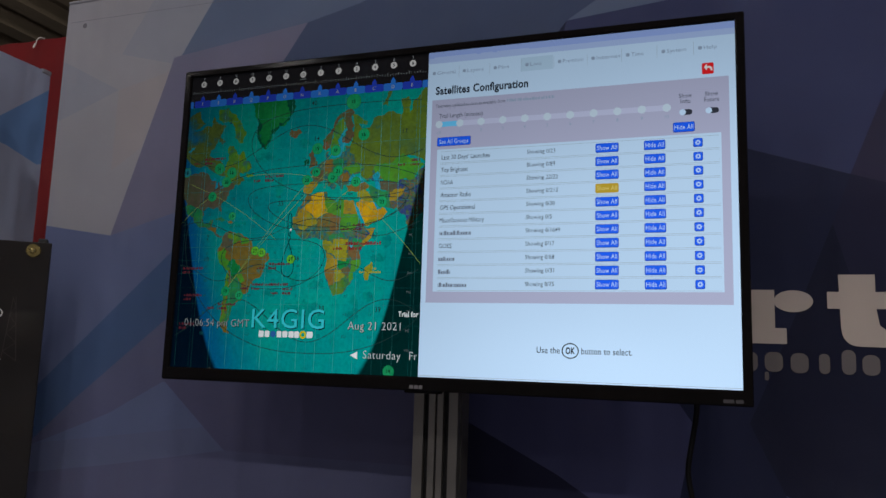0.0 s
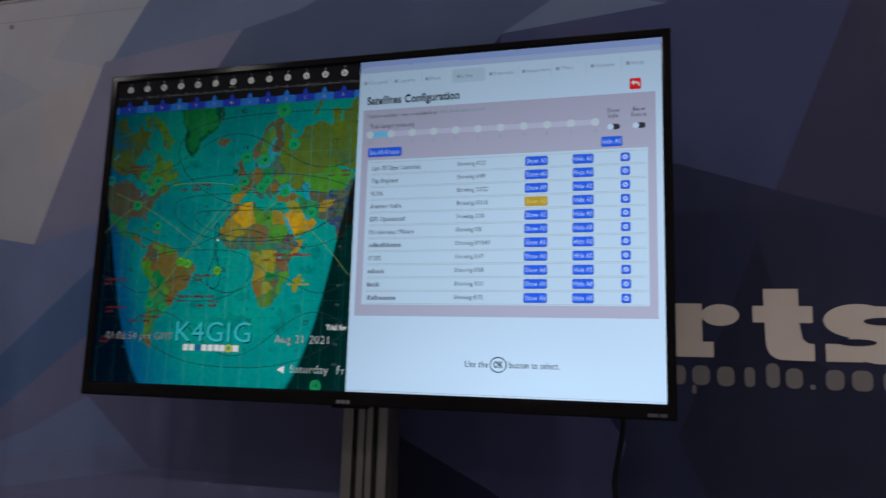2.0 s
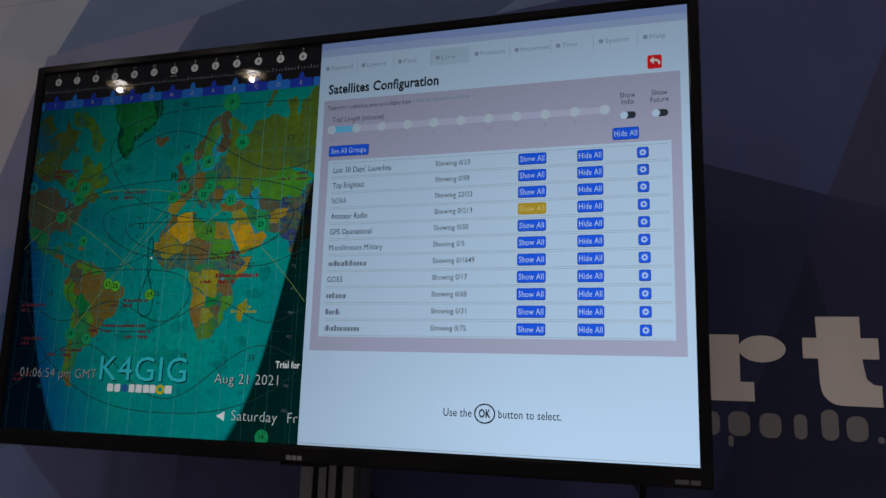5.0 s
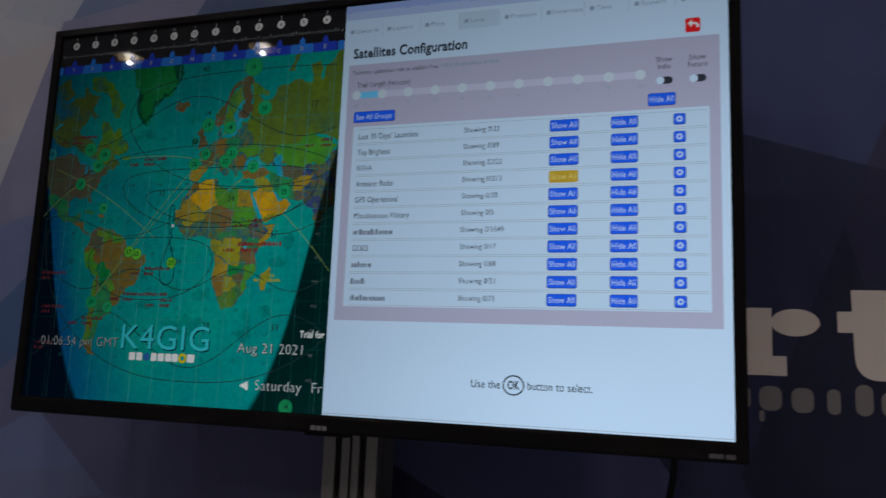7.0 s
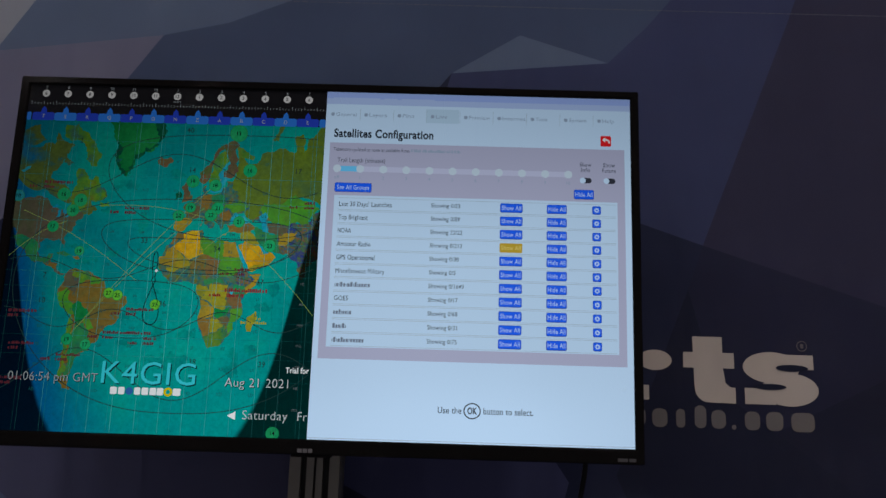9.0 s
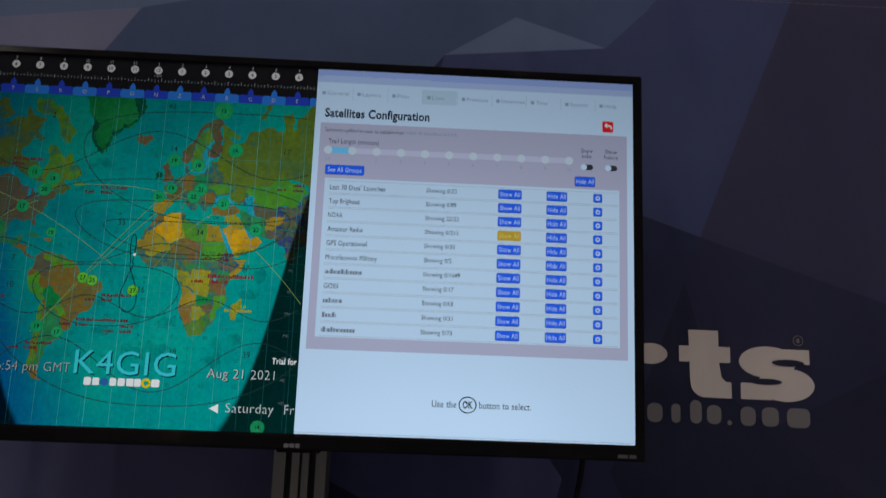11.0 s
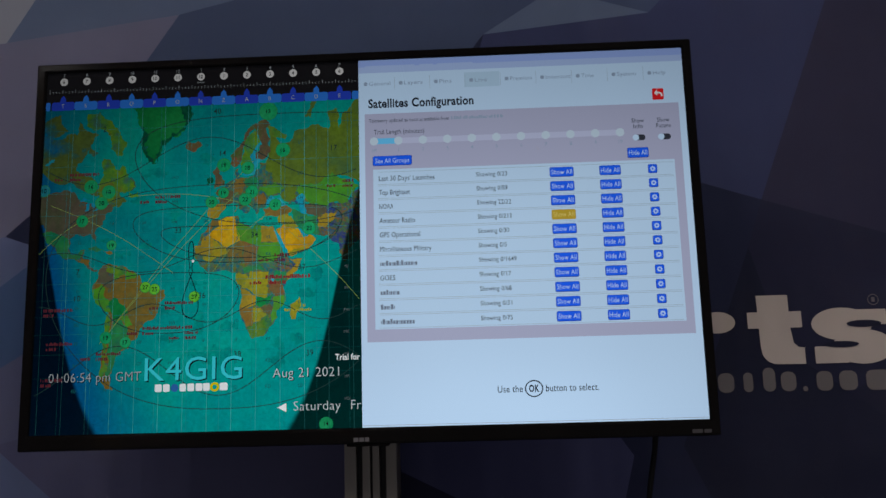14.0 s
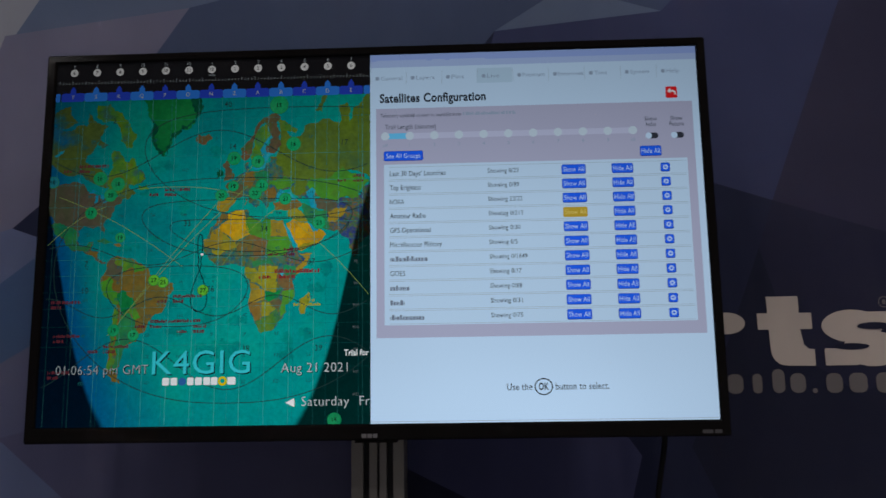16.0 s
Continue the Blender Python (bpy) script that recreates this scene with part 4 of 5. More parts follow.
# the Americas
country("map_land", [(-140, 70), (-128, 70), (-115, 69), (-108, 68), (-95, 69), (-94, 72), (-86, 69.5), (-81, 69), (-86, 66.5), (-88, 64), (-94, 61), (-94, 58.5), (-88, 56.5), (-82, 55), (-82, 52.5), (-79.5, 51), (-79, 54), (-76.5, 57),
                     (-78, 60), (-77, 62.4), (-73, 62), (-69.5, 59), (-66, 58.5), (-64.5, 60.3), (-61, 56), (-57, 54.5), (-55.5, 52), (-60, 50), (-66, 50), (-65, 48), (-61, 46), (-66, 43.5), (-70, 43.5)], "canada", 2, 5, 0.2, "North America on the map")
country("map_land", [(-140, 50), (-70, 44.5), (-70.5, 41.5), (-74, 40.5), (-76, 37), (-76, 35), (-81, 31.5), (-80.2, 25.2), (-82.5, 28.5), (-84, 30), (-89.5, 29.3), (-94, 29.5), (-97.3, 27.5), (-97.5, 22), (-96, 19), (-94, 18.2),
                     (-91, 18.8), (-90, 21), (-87, 21.3), (-88.3, 17.5), (-88, 15.8), (-83.3, 15), (-83.7, 11), (-81, 9), (-77.5, 8.7), (-80, 7.5), (-83, 8.5), (-86, 11.5), (-92, 14.5), (-96, 15.8), (-105, 20), (-109, 25), (-125, 40)], "mauve", 2, 5)
country("map_region", [(-80, 51.2), (-79, 54), (-76.5, 57), (-78, 60), (-77, 62), (-73, 61.8), (-69.5, 58.7), (-66, 58.2), (-64.5, 60), (-61, 55.8), (-57, 54), (-56, 52), (-60, 50.2), (-66, 50.2), (-70, 47), (-72, 45.2), (-79.5, 46.5)], "meadow", 3)
country("map_region", [(-60, 49.8), (-54, 49.8), (-53, 47.3), (-59, 47.7)], "lime", 3)
country("map_inland_sea", [(-92, 46.8), (-88.5, 48.6), (-84.7, 46.7), (-88, 46.9)], "shelf", 4)
country("map_inland_sea", [(-87.8, 42), (-86.3, 42), (-85, 45.8), (-87.5, 45)], "shelf", 4)
country("map_inland_sea", [(-83.5, 46), (-80, 45.5), (-81.7, 43.3), (-83.5, 44)], "shelf", 4)
country("map_inland_sea", [(-83, 41.7), (-79, 42.9), (-76.3, 44), (-79.5, 43.6), (-81, 42.6)], "shelf", 4)
country("map_inland_sea", [(-99, 53.5), (-97, 53.5), (-96.5, 50.5), (-98, 51)], "shelf", 4)
country("map_inland_sea", [(-117, 61), (-109, 62.8), (-112, 61)], "shelf", 4)
country("map_region", [(-117, 32.3), (-106.5, 31.5), (-101, 29.5), (-97.5, 26), (-97.7, 21), (-95, 18.2), (-91, 18.6), (-90, 20.8), (-87.2, 21), (-88.6, 17.6), (-92, 14.8), (-96, 16), (-105, 20.2), (-112, 26)], "pine", 3)
country("map_region", [(-92, 15), (-88.5, 15.7), (-83.5, 14.8), (-83.8, 11), (-86, 11.8)], "rust", 4)
country("map_island", [(-80, 73.7), (-72, 71.5), (-67.5, 69.5), (-62, 66.7), (-64.5, 63.3), (-68, 63), (-72.5, 65), (-73, 67.5), (-78, 70), (-89, 71), (-89, 73.5)], "meadow", 2, 5)
country("map_island", [(-117, 72), (-106, 73.3), (-101, 70), (-110, 68.5), (-117, 70)], "canada", 2, 5)
country("map_island", [(-86, 65.7), (-80.5, 64), (-84, 63), (-87, 64)], "canada", 2)
country("map_island", [(-58.5, 75.5), (-56, 73), (-54.3, 70.5), (-51, 69.5), (-53.5, 66.5), (-51.5, 63.8), (-48, 61), (-44, 59.9), (-42.3, 62.5), (-39.5, 65.5), (-33, 67.8), (-25, 69.3), (-22, 71), (-22, 75.5)], "ice", 2, 5, 0.24, "Greenland on the map")
for edge in ([(-54.3, 70.5), (-51, 69.5), (-53.5, 66.5), (-51.5, 63.8), (-48, 61), (-44, 59.9), (-45, 61.5), (-49, 63.5), (-51, 66.5), (-49.5, 69)], [(-44, 59.9), (-42.3, 62.5), (-39.5, 65.5), (-33, 67.8), (-25, 69.3), (-26, 70), (-33, 68.8), (-40.5, 66.2), (-43.6, 62.8)], [(-25, 69.3), (-22, 71), (-22, 75.5), (-24, 75.5), (-26, 72)]):
    country("map_region", edge, "ice_edge", 3, 4, 0.3)
country("map_island", [(-24, 65.5), (-22.5, 66.3), (-20, 65.8), (-16, 66.4), (-13.7, 65), (-18.5, 63.4), (-22.7, 63.9)], "brick", 2, 5)
country("map_island", [(-85, 22), (-80, 23.1), (-74.3, 20.2), (-77.5, 20)], "pine", 2)
country("map_island", [(-74.3, 19.8), (-68.5, 18.6), (-71.5, 17.8)], "rust", 2)
country("map_land", [(-77.3, 8.5), (-75, 11), (-71.6, 12.3), (-68, 11), (-62, 10.6), (-59, 8.2), (-54, 5.8), (-51, 4), (-50, 0), (-44, -2.6), (-40, -2.9), (-35.2, -5.5), (-35, -9), (-39, -13), (-39.3, -18), (-41, -22), (-46.5, -24.2), (-48.6, -27),
                     (-52, -33), (-57, -34.7), (-57, -38), (-62, -39), (-65, -42), (-66, -46), (-69, -51), (-66, -55), (-71, -54.5), (-75, -50), (-73.5, -42), (-73, -37), (-71.4, -30), (-70.2, -19), (-76, -14), (-81.2, -5), (-80, 0), (-77.5, 4)], "umber", 2, 5, 0.16, "South America on the map")
country("map_region", [(-77.3, 8.4), (-75, 10.8), (-72, 12), (-72.5, 7), (-67.8, 6), (-67.5, 2), (-70, -4), (-74, -1), (-78.5, 1.2), (-77.5, 4)], "mauve", 3)
country("map_region", [(-72, 12), (-68, 10.8), (-62, 10.4), (-60, 8), (-61, 5), (-64, 4), (-67, 2), (-67.8, 6), (-72.3, 7.2)], "meadow", 3)
country("map_region", [(-60, 8), (-54, 5.6), (-51.5, 3.8), (-55, 2.2), (-60, 2), (-61, 5)], "lime", 3)
country("map_region", [(-80.2, -3.4), (-75, 0), (-73, -4), (-73.5, -8), (-70, -11), (-69, -17), (-70.5, -18), (-76, -14), (-81, -5.5)], "lime", 3)
country("map_region", [(-70, -11), (-65, -10), (-60.5, -14), (-58, -19), (-62.5, -22), (-67.5, -22.5), (-69, -17.5)], "ice", 3)
country("map_region", [(-62, -20), (-58, -20), (-54.5, -25.5), (-58, -27), (-62, -22.5)], "lime", 4)
country("map_region", [(-67, -22.5), (-62, -22.5), (-57.8, -27.5), (-58, -33), (-57.5, -38), (-62, -39), (-65, -42), (-66, -46), (-69, -51), (-71.5, -50), (-71, -40), (-69.5, -30)], "pine", 3)
country("map_region", [(-70.3, -18.5), (-68.5, -23), (-69.7, -30), (-71, -40), (-72, -50), (-75, -50), (-73, -38), (-71.4, -30)], "meadow", 4)
# Europe and Asia
country("map_land", [(-9, 43.3), (-1.7, 43.4), (-1.5, 47), (-4.6, 48.4), (1.7, 50.8), (4.5, 52.8), (8.5, 54), (8.3, 57), (10.5, 57.5), (10.5, 54.5), (14, 54), (19, 54.5), (21, 57), (24, 57.3), (23.5, 59.2), (30, 60), (44, 66), (41, 62), (60, 60), (60, 43), (41, 43),
                     (38, 47), (33, 46), (28.5, 44), (28, 41.3), (24, 40.5), (22.8, 37), (19.5, 41), (15, 44.3), (13, 45.6), (12.5, 44), (18, 40.2), (15.8, 38.2), (10.5, 43), (7, 43.6), (3.2, 42.8), (0, 39.5)], "mosaic", 2, 5, 0.2, "Europe on the map")
country("map_region", [(-9, 43.2), (-1.7, 43.2), (3, 42.3), (0, 39.3), (-2, 36.8), (-5.5, 36.1), (-8.8, 37.1), (-9.3, 39)], "ochre", 3, 4, 0.1)
country("map_region", [(-1.5, 43.5), (-1.3, 46.8), (-4.3, 48.3), (1.8, 50.7), (7.5, 48.8), (6.5, 46), (7.2, 43.8), (3, 43)], "heath", 3)
country("map_region", [(6.2, 50.5), (8.5, 53.8), (13.8, 53.8), (15, 51), (12.5, 48), (7.8, 47.8)], "rust", 3)
country("map_region", [(14.5, 53.8), (23.2, 54), (23.8, 50.7), (19, 49.5), (15, 51)], "pine", 3)
country("map_region", [(24, 50.5), (34, 52), (39.5, 49), (37, 47), (30, 46.3), (22.5, 48.5)], "lime", 3)
country("map_region", [(20.5, 46), (26.5, 48), (29, 45), (27.5, 42.2), (22.7, 42)], "rust", 4)
country("map_land", [(28, 60), (30.5, 66), (29, 69.7), (41, 67.3), (40, 66), (34, 66.7), (38, 64.3), (44, 65.5), (46, 68), (54, 68.5), (61, 69.5), (68, 68.3), (67, 72), (73, 72.8), (74, 68.5), (83, 73.5), (98, 76.3), (98, 50), (75, 54), (62, 51), (49, 51),
                     (47, 45), (40, 43.5), (37, 46.8), (40, 49.5), (33, 52.5), (27.5, 57)], "olive", 3, 5, 0.16, "Russia on the map")
country("map_region", [(47, 48), (50, 51.3), (62, 51), (70, 55), (80, 51), (87, 48.8), (80, 42.5), (68, 41.5), (56, 42), (53, 45), (49.5, 46)], "lime", 4)
country("map_land", [(60, 42), (80, 43), (88, 49), (98, 50), (98, 16), (94, 16), (91, 22.5), (87, 21.5), (80.2, 15.5), (79.8, 10.3), (77.5, 8.2), (74.5, 14), (72.8, 20.5), (69, 22.3), (66.7, 25.2), (61, 25.2), (57, 26.8), (60, 36)], "medley", 3, 5)
country("map_region", [(53.5, 37.3), (53, 42), (58, 42.6), (66.5, 38.8), (66.3, 37.4), (61, 35.6)], "mauve", 4)
country("map_region", [(61, 35), (66, 37.3), (73, 37), (70, 33), (66, 29.6), (61, 30)], "ochre", 5)
country("map_region", [(44.5, 39.5), (48.7, 38.3), (53.5, 37), (61, 36), (61.5, 30), (61.5, 25.4), (56.5, 27), (51, 28), (48.5, 30.2), (45.5, 34)], "pine", 4)
country("map_region", [(26.3, 40.5), (31, 41.4), (36, 41.8), (41.5, 41.5), (44.5, 39.5), (42, 37.2), (36, 36.3), (30.5, 36.6), (27.3, 37)], "rust", 4)
country("map_region", [(36, 36.5), (42, 37), (45.5, 34), (48.3, 30), (44, 29.3), (39, 32), (35.5, 33)], "straw", 4)
country("map_region", [(34.7, 29.3), (39, 31.8), (44.5, 29.2), (48.2, 29.5), (50.3, 26.5), (51.5, 24.3), (56, 26), (59.7, 22.5), (55, 17.3), (45, 12.9), (43, 13.5), (41.5, 17.5), (39, 21), (36.5, 26)], "desert", 4, 5, 0.14, "orange desert on the map")
country("map_region", [(45, 13), (43, 13.6), (42.7, 16), (47, 17.5), (52, 18.8), (54.5, 17.2)], "straw", 5)
country("map_inland_sea", [(28, 41.7), (28.6, 44.3), (31, 46.5), (34, 44.6), (36.5, 45.3), (41.5, 42), (38, 41), (32, 42)], "shelf", 5, 5, 0.1)
country("map_inland_sea", [(47, 45), (51, 47), (53, 45.3), (51.5, 43), (53.8, 39), (53.8, 36.8), (50, 37.4), (49.3, 40.3)], "shelf", 5, 5, 0.12)
country("map_land", [(5.2, 59.3), (5, 61.8), (10.5, 64.2), (14.5, 68), (20, 70), (28, 71.1), (30.5, 69.8), (25, 68.8), (20.5, 68.8), (16, 67), (13, 64), (12.3, 61), (11, 59), (7.5, 58)], "heath", 4, 5)
country("map_region", [(11.2, 59), (12.5, 61.2), (13.2, 64), (16.3, 67), (20.3, 68.6), (24, 65.9), (21.5, 64.5), (17.4, 61.6), (18.7, 59.8), (16.5, 57), (14.2, 55.4), (12.7, 56)], "meadow", 4, 5)
country("map_region", [(20.8, 68.8), (25, 68.7), (29, 69.5), (30.2, 66), (30.8, 62.8), (27.5, 60.5), (22.5, 60), (21.3, 62.5), (25.3, 65), (24, 66)], "heath", 4)
country("map_region", [(5.3, 59.3), (8.2, 61.5), (10.6, 59.2), (7.3, 58.1)], "brick", 5)
country("map_region", [(28.5, 69.3), (33, 69.3), (41, 67), (40, 66), (34, 66.6), (30.3, 67)], "steppe", 5)
country("map_inland_sea", [(12.8, 55.3), (15, 55.8), (17, 57.5), (19, 59.6), (17.7, 61.3), (21.6, 64.3), (24.5, 65.6), (25, 65), (21, 62.6), (21.5, 60.6), (28.5, 60.1), (23.5, 59.3), (21.5, 57.5), (20.3, 55), (15, 54.4)], "shelf", 5, 4, 0.08)
country("map_island", [(-5.5, 50.1), (1.2, 51.2), (1.5, 52.8), (-0.2, 53.8), (-2, 55.9), (-2, 57.6), (-4, 58.6), (-6, 57), (-4.5, 54.5), (-4.8, 52)], "heath", 4, 5)
country("map_region", [(-5, 50.3), (1, 51.2), (0, 53), (-3, 53)], "brick", 5)
country("map_island", [(-10, 51.7), (-6.3, 52.3), (-6, 54.3), (-8, 55.2), (-10, 54)], "ice_edge", 2, 5)
country("map_island", [(13, 77.5), (17, 79.8), (27, 80), (22, 77.5)], "olive", 2)
country("map_island", [(52, 71.3), (56, 73.8), (66, 76.6), (69, 76.5), (60, 74.5), (57.5, 70.7)], "olive", 2, 5)
country("map_island", [(8.3, 39), (9.7, 41), (9.2, 43)], "rust", 4)
country("map_island", [(23.6, 35.4), (26.2, 35.2), (24.8, 34.9)], "ochre", 4)
# Africa
country("map_land", [(-6, 35.8), (-2, 35.2), (3, 36.9), (10, 37.3), (11, 34), (15, 32.4), (19, 30.4), (22, 32.8), (29, 31), (32.5, 31.2), (34, 27.7), (37, 21), (39, 15.5), (43, 12), (51.2, 11.8), (48, 4.5), (42, -1.5), (39, -6), (40.5, -11), (40.5, -15), (35, -20),
                     (35.5, -24), (32.7, -27.5), (28, -33), (20, -34.8), (18, -32), (15, -26.5), (12, -18), (13.6, -11), (12.2, -6), (9, -1), (9.6, 4), (6, 4.4), (1, 6), (-8, 4.4), (-13, 8.5), (-17, 14.6), (-16.5, 20), (-13, 27.5), (-9.7, 30)], "mosaic", 2, 5, 0.12, "Africa on the map")
country("map_region", [(-6, 35.6), (-2, 35), (-1.5, 32), (-8.7, 28.7), (-13, 27.6), (-9.7, 30)], "rust", 3)
country("map_region", [(-2, 35), (3, 36.7), (8.3, 36.8), (9.5, 30.5), (12, 23.5), (3, 19.5), (-8.5, 27.3), (-1.5, 32)], "desert", 4, 4, 0.08, "orange desert on the map")
country("map_region", [(9, 31), (11, 33.3), (15, 32.2), (19, 30.2), (22, 32.6), (25, 31.5), (25, 20), (23.5, 19.8), (14.5, 22.8), (10, 24.5)], "lime", 4, 4, 0.06)
country("map_region", [(25, 31.4), (29, 30.8), (32.5, 31), (34, 27.7), (36.7, 22), (25, 22)], "ochre", 4, 4, 0.06)
country("map_region", [(25, 21.9), (36.7, 21.9), (38.5, 18), (36.5, 14), (33.5, 10), (24, 9), (22, 13), (23.8, 19.5)], "lime", 4, 4, 0.08)
country("map_region", [(-17, 21), (-13, 21.3), (-12, 25.5), (-8.6, 27.2), (-5, 24.8), (-5.6, 15.5), (-16.3, 16.2)], "ochre", 4, 4, 0.08)
country("map_region", [(-5, 24.8), (3, 19.3), (4, 15.6), (-3, 14), (-8, 11), (-11.5, 13), (-11.5, 15.3), (-5.6, 15.5)], "straw", 4, 4, 0.1)
country("map_region", [(4, 19), (12, 23.4), (15, 23), (13.5, 13.7), (4, 13.5)], "rust", 4, 4, 0.1)
country("map_region", [(15, 23), (23.8, 19.6), (22, 11), (15.5, 8), (13.7, 13.5)], "brick_soft", 4, 4, 0.1)
country("map_region", [(36.5, 14), (42, 12), (43, 9), (48, 8), (42, 4), (36, 4.5), (34, 8)], "medley", 4, 4, 0.1)
country("map_region", [(43, 11.3), (51, 11.7), (48, 4.5), (42, -1.3), (41, 2), (47.5, 8)], "ochre", 5, 4, 0.1)
country("map_region", [(34, 4.5), (41, 3.8), (41.3, -1.5), (39, -4.5), (34, -1)], "pine", 5, 4, 0.1)
country("map_region", [(30, -1), (34, -1), (39, -4.7), (40.3, -10.5), (34.5, -11.3), (30, -6)], "brick_soft", 5, 4, 0.1)
country("map_region", [(14, 7), (24, 9), (27.3, 5), (18.5, 4.5), (15, 3)], "pine", 5, 4, 0.1)
country("map_region", [(18.5, 4.5), (30, 4), (29.5, -4.5), (28.7, -12.5), (22, -11), (16.5, -6), (12.5, -5.5), (17, -1)], "straw", 5, 4, 0.1)
country("map_region", [(9.5, 3.5), (16, 3), (17.5, -0.5), (14, -4.5), (10.5, -3)], "straw", 5, 4, 0.1)
country("map_region", [(12.4, -6), (17, -7.5), (22, -11), (22, -16), (18, -17.5), (12, -17.2), (13.6, -11)], "ochre", 5, 4, 0.1)
country("map_region", [(22, -11), (28, -12), (33, -10), (30, -15.5), (25, -17.7), (22, -16)], "ice", 5, 4, 0.12)
country("map_region", [(25.5, -18), (31, -16), (33, -19), (31, -22.3), (27, -21)], "heath", 5, 4, 0.12)
country("map_region", [(33, -11.5), (40.4, -10.7), (40.5, -15), (35, -20), (35.4, -24), (32.5, -26.5), (31.5, -22.5), (33, -18)], "lime", 5, 4, 0.12)
country("map_region", [(12, -17.3), (20.5, -18), (20, -28.3), (16.5, -28.5), (14.7, -25)], "rust", 5, 4, 0.1)
country("map_region", [(20.5, -18), (25, -18), (29, -22.2), (25, -25.5), (20.5, -26.5)], "straw", 5, 4, 0.1)
country("map_region", [(16.6, -28.6), (20.5, -27), (25, -25.7), (29.5, -22.3), (32.5, -27), (28, -32.8), (20, -34.6), (18.2, -32)], "steppe", 5, 4, 0.08)
country("map_inland_sea", [(32.6, 29.8), (35, 27.7), (39, 21.5), (43.2, 13), (41.8, 14.3), (37.6, 19.5), (35.3, 24)], "shelf", 6, 4, 0.06)
country("map_inland_sea", [(48, 29.9), (51, 28), (56.3, 26.9), (54, 24.4), (51.5, 25.6), (50, 26.8)], "shelf", 6, 4, 0.08)
country("map_inland_sea", [(31.8, 0.3), (34, 0), (33, -2.6), (31.7, -1.5)], "shelf", 6, 3, 0.1)
country("map_island", [(43.5, -16.5), (46, -15.5), (49.3, -12.2), (50.4, -15.7), (48.3, -20.5), (47, -25), (44.3, -25), (43.3, -22)], "straw", 2, 4, 0.1)
# shallows and ridges in the sea
for lon, lat, a, b, seed in ((-52, 46, 6, 2, 1), (-30, 40, 3, 6, 2), (-44, 57, 9, 1.6, 3), (-10, 61, 5, 2, 4), (-70, 26, 8, 2, 5), (-66, 17, 8, 2, 6), (-48, 22, 5, 2, 7), (-15, -2, 7, 1.5, 8), (-13, -25, 3, 7, 9), (-32, -33, 8, 2, 10), (-38, -18, 6, 2.5, 11), (5, -28, 6, 3, 12), (-5, -42, 14, 4, 13), (55, -10, 6, 3, 14), (60, 2, 4, 5, 15), (36, -42, 4, 8, 16), (48, -35, 5, 3, 17)):
    country("sea_ridge", [(lon + a * math.cos(math.tau * i / 9 + seed) * (1 + 0.3 * math.sin(2.3 * i * seed)), lat + b * math.sin(math.tau * i / 9 + seed)) for i in range(9)], "ridge", 2, 4, 0.45)
# day and night letters and fine grid
for i in range(14):
    x = MAP_X + MAP_K * radians(-112.5 + 15 * i)
    if SX0 < x < SPLIT - 0.001:
        bm = bmesh.new()
        band(bm, [(x, SZ0), (x, MAP_TOP)], 0.0007, layer(7))
        part("grid_line", bm, M["grid_line"], screen)
for lon in range(-120, 90, 20):
    x = chart_xy(lon, 0)[0]
    if SX0 < x < SPLIT - 0.001:
        bm = bmesh.new()
        band(bm, [(x, SZ0), (x, MAP_TOP)], 0.0005, layer(7))
        part("grid_line", bm, M["grid_faint"], screen)
for lat in range(-50, 80, 10):
    z = chart_xy(0, lat)[1]
    if SZ0 < z < MAP_TOP:
        bm = bmesh.new()
        band(bm, [(SX0, z), (SPLIT, z)], 0.0005, layer(7))
        part("grid_line", bm, M["grid_faint"], screen)
for lon in range(-110, 60, 20):
    for lat in range(-55, 80, 10):
        x, z = chart_xy(lon, lat)
        if SX0 + 0.02 < x < SPLIT - 0.02 and SZ0 + 0.015 < z < MAP_TOP - 0.012:
            label_text(chr(65 + (lon + 180) // 20) + chr(65 + (lat + 90) // 10), x, None, z - 0.0025, 0.0056, "grid_dark", 6, middle=True)


for x, z, rx, rz in ((-0.775, 1.803, 0.195, 0.053), (-0.752, 1.786, 0.165, 0.030), (-0.80, 1.70, 0.33, 0.205), (-0.90, 1.675, 0.13, 0.055), (-0.70, 1.93, 0.27, 0.105)):
    line_inside("footprint_ring", [(x + rx * math.copysign(abs(math.cos(math.tau * i / 96)) ** 0.8, math.cos(math.tau * i / 96)), z + rz * math.sin(math.tau * i / 96) + 0.06 * rx * math.cos(math.tau * i / 48)) for i in range(97)], 0.0014, "map_line", 6)
for z, amp, wide, at in ((1.648, 0.018, 0.21, -0.93), (1.545, 0.046, 0.37, -0.99), (1.745, 0.020, 0.30, -0.80), (1.935, 0.042, 0.44, -0.83)):
    line_inside("ground_track", [(SX0 + 0.006 * i, z + amp * math.cos(math.tau * (SX0 + 0.006 * i - at) / wide)) for i in range(105)], 0.0014, "map_line", 6)
for s, e in (((-75, -35), (10, 48)), ((-110, 45), (-30, 5)), ((-70, -30), (20, 60)), ((40, 30), (100, -30)), ((-5, 5), (30, 38)), ((-60, 48), (20, 42)), ((-80, 40), (-120, 15))):
    a, c = chart_xy(*s), chart_xy(*e)
    line_inside("track_line", [(a[0] + (c[0] - a[0]) * t / 40, a[1] + (c[1] - a[1]) * t / 40 + 0.012 * math.sin(math.pi * t / 40)) for t in range(41)], 0.0009, "yellow_line", 6)
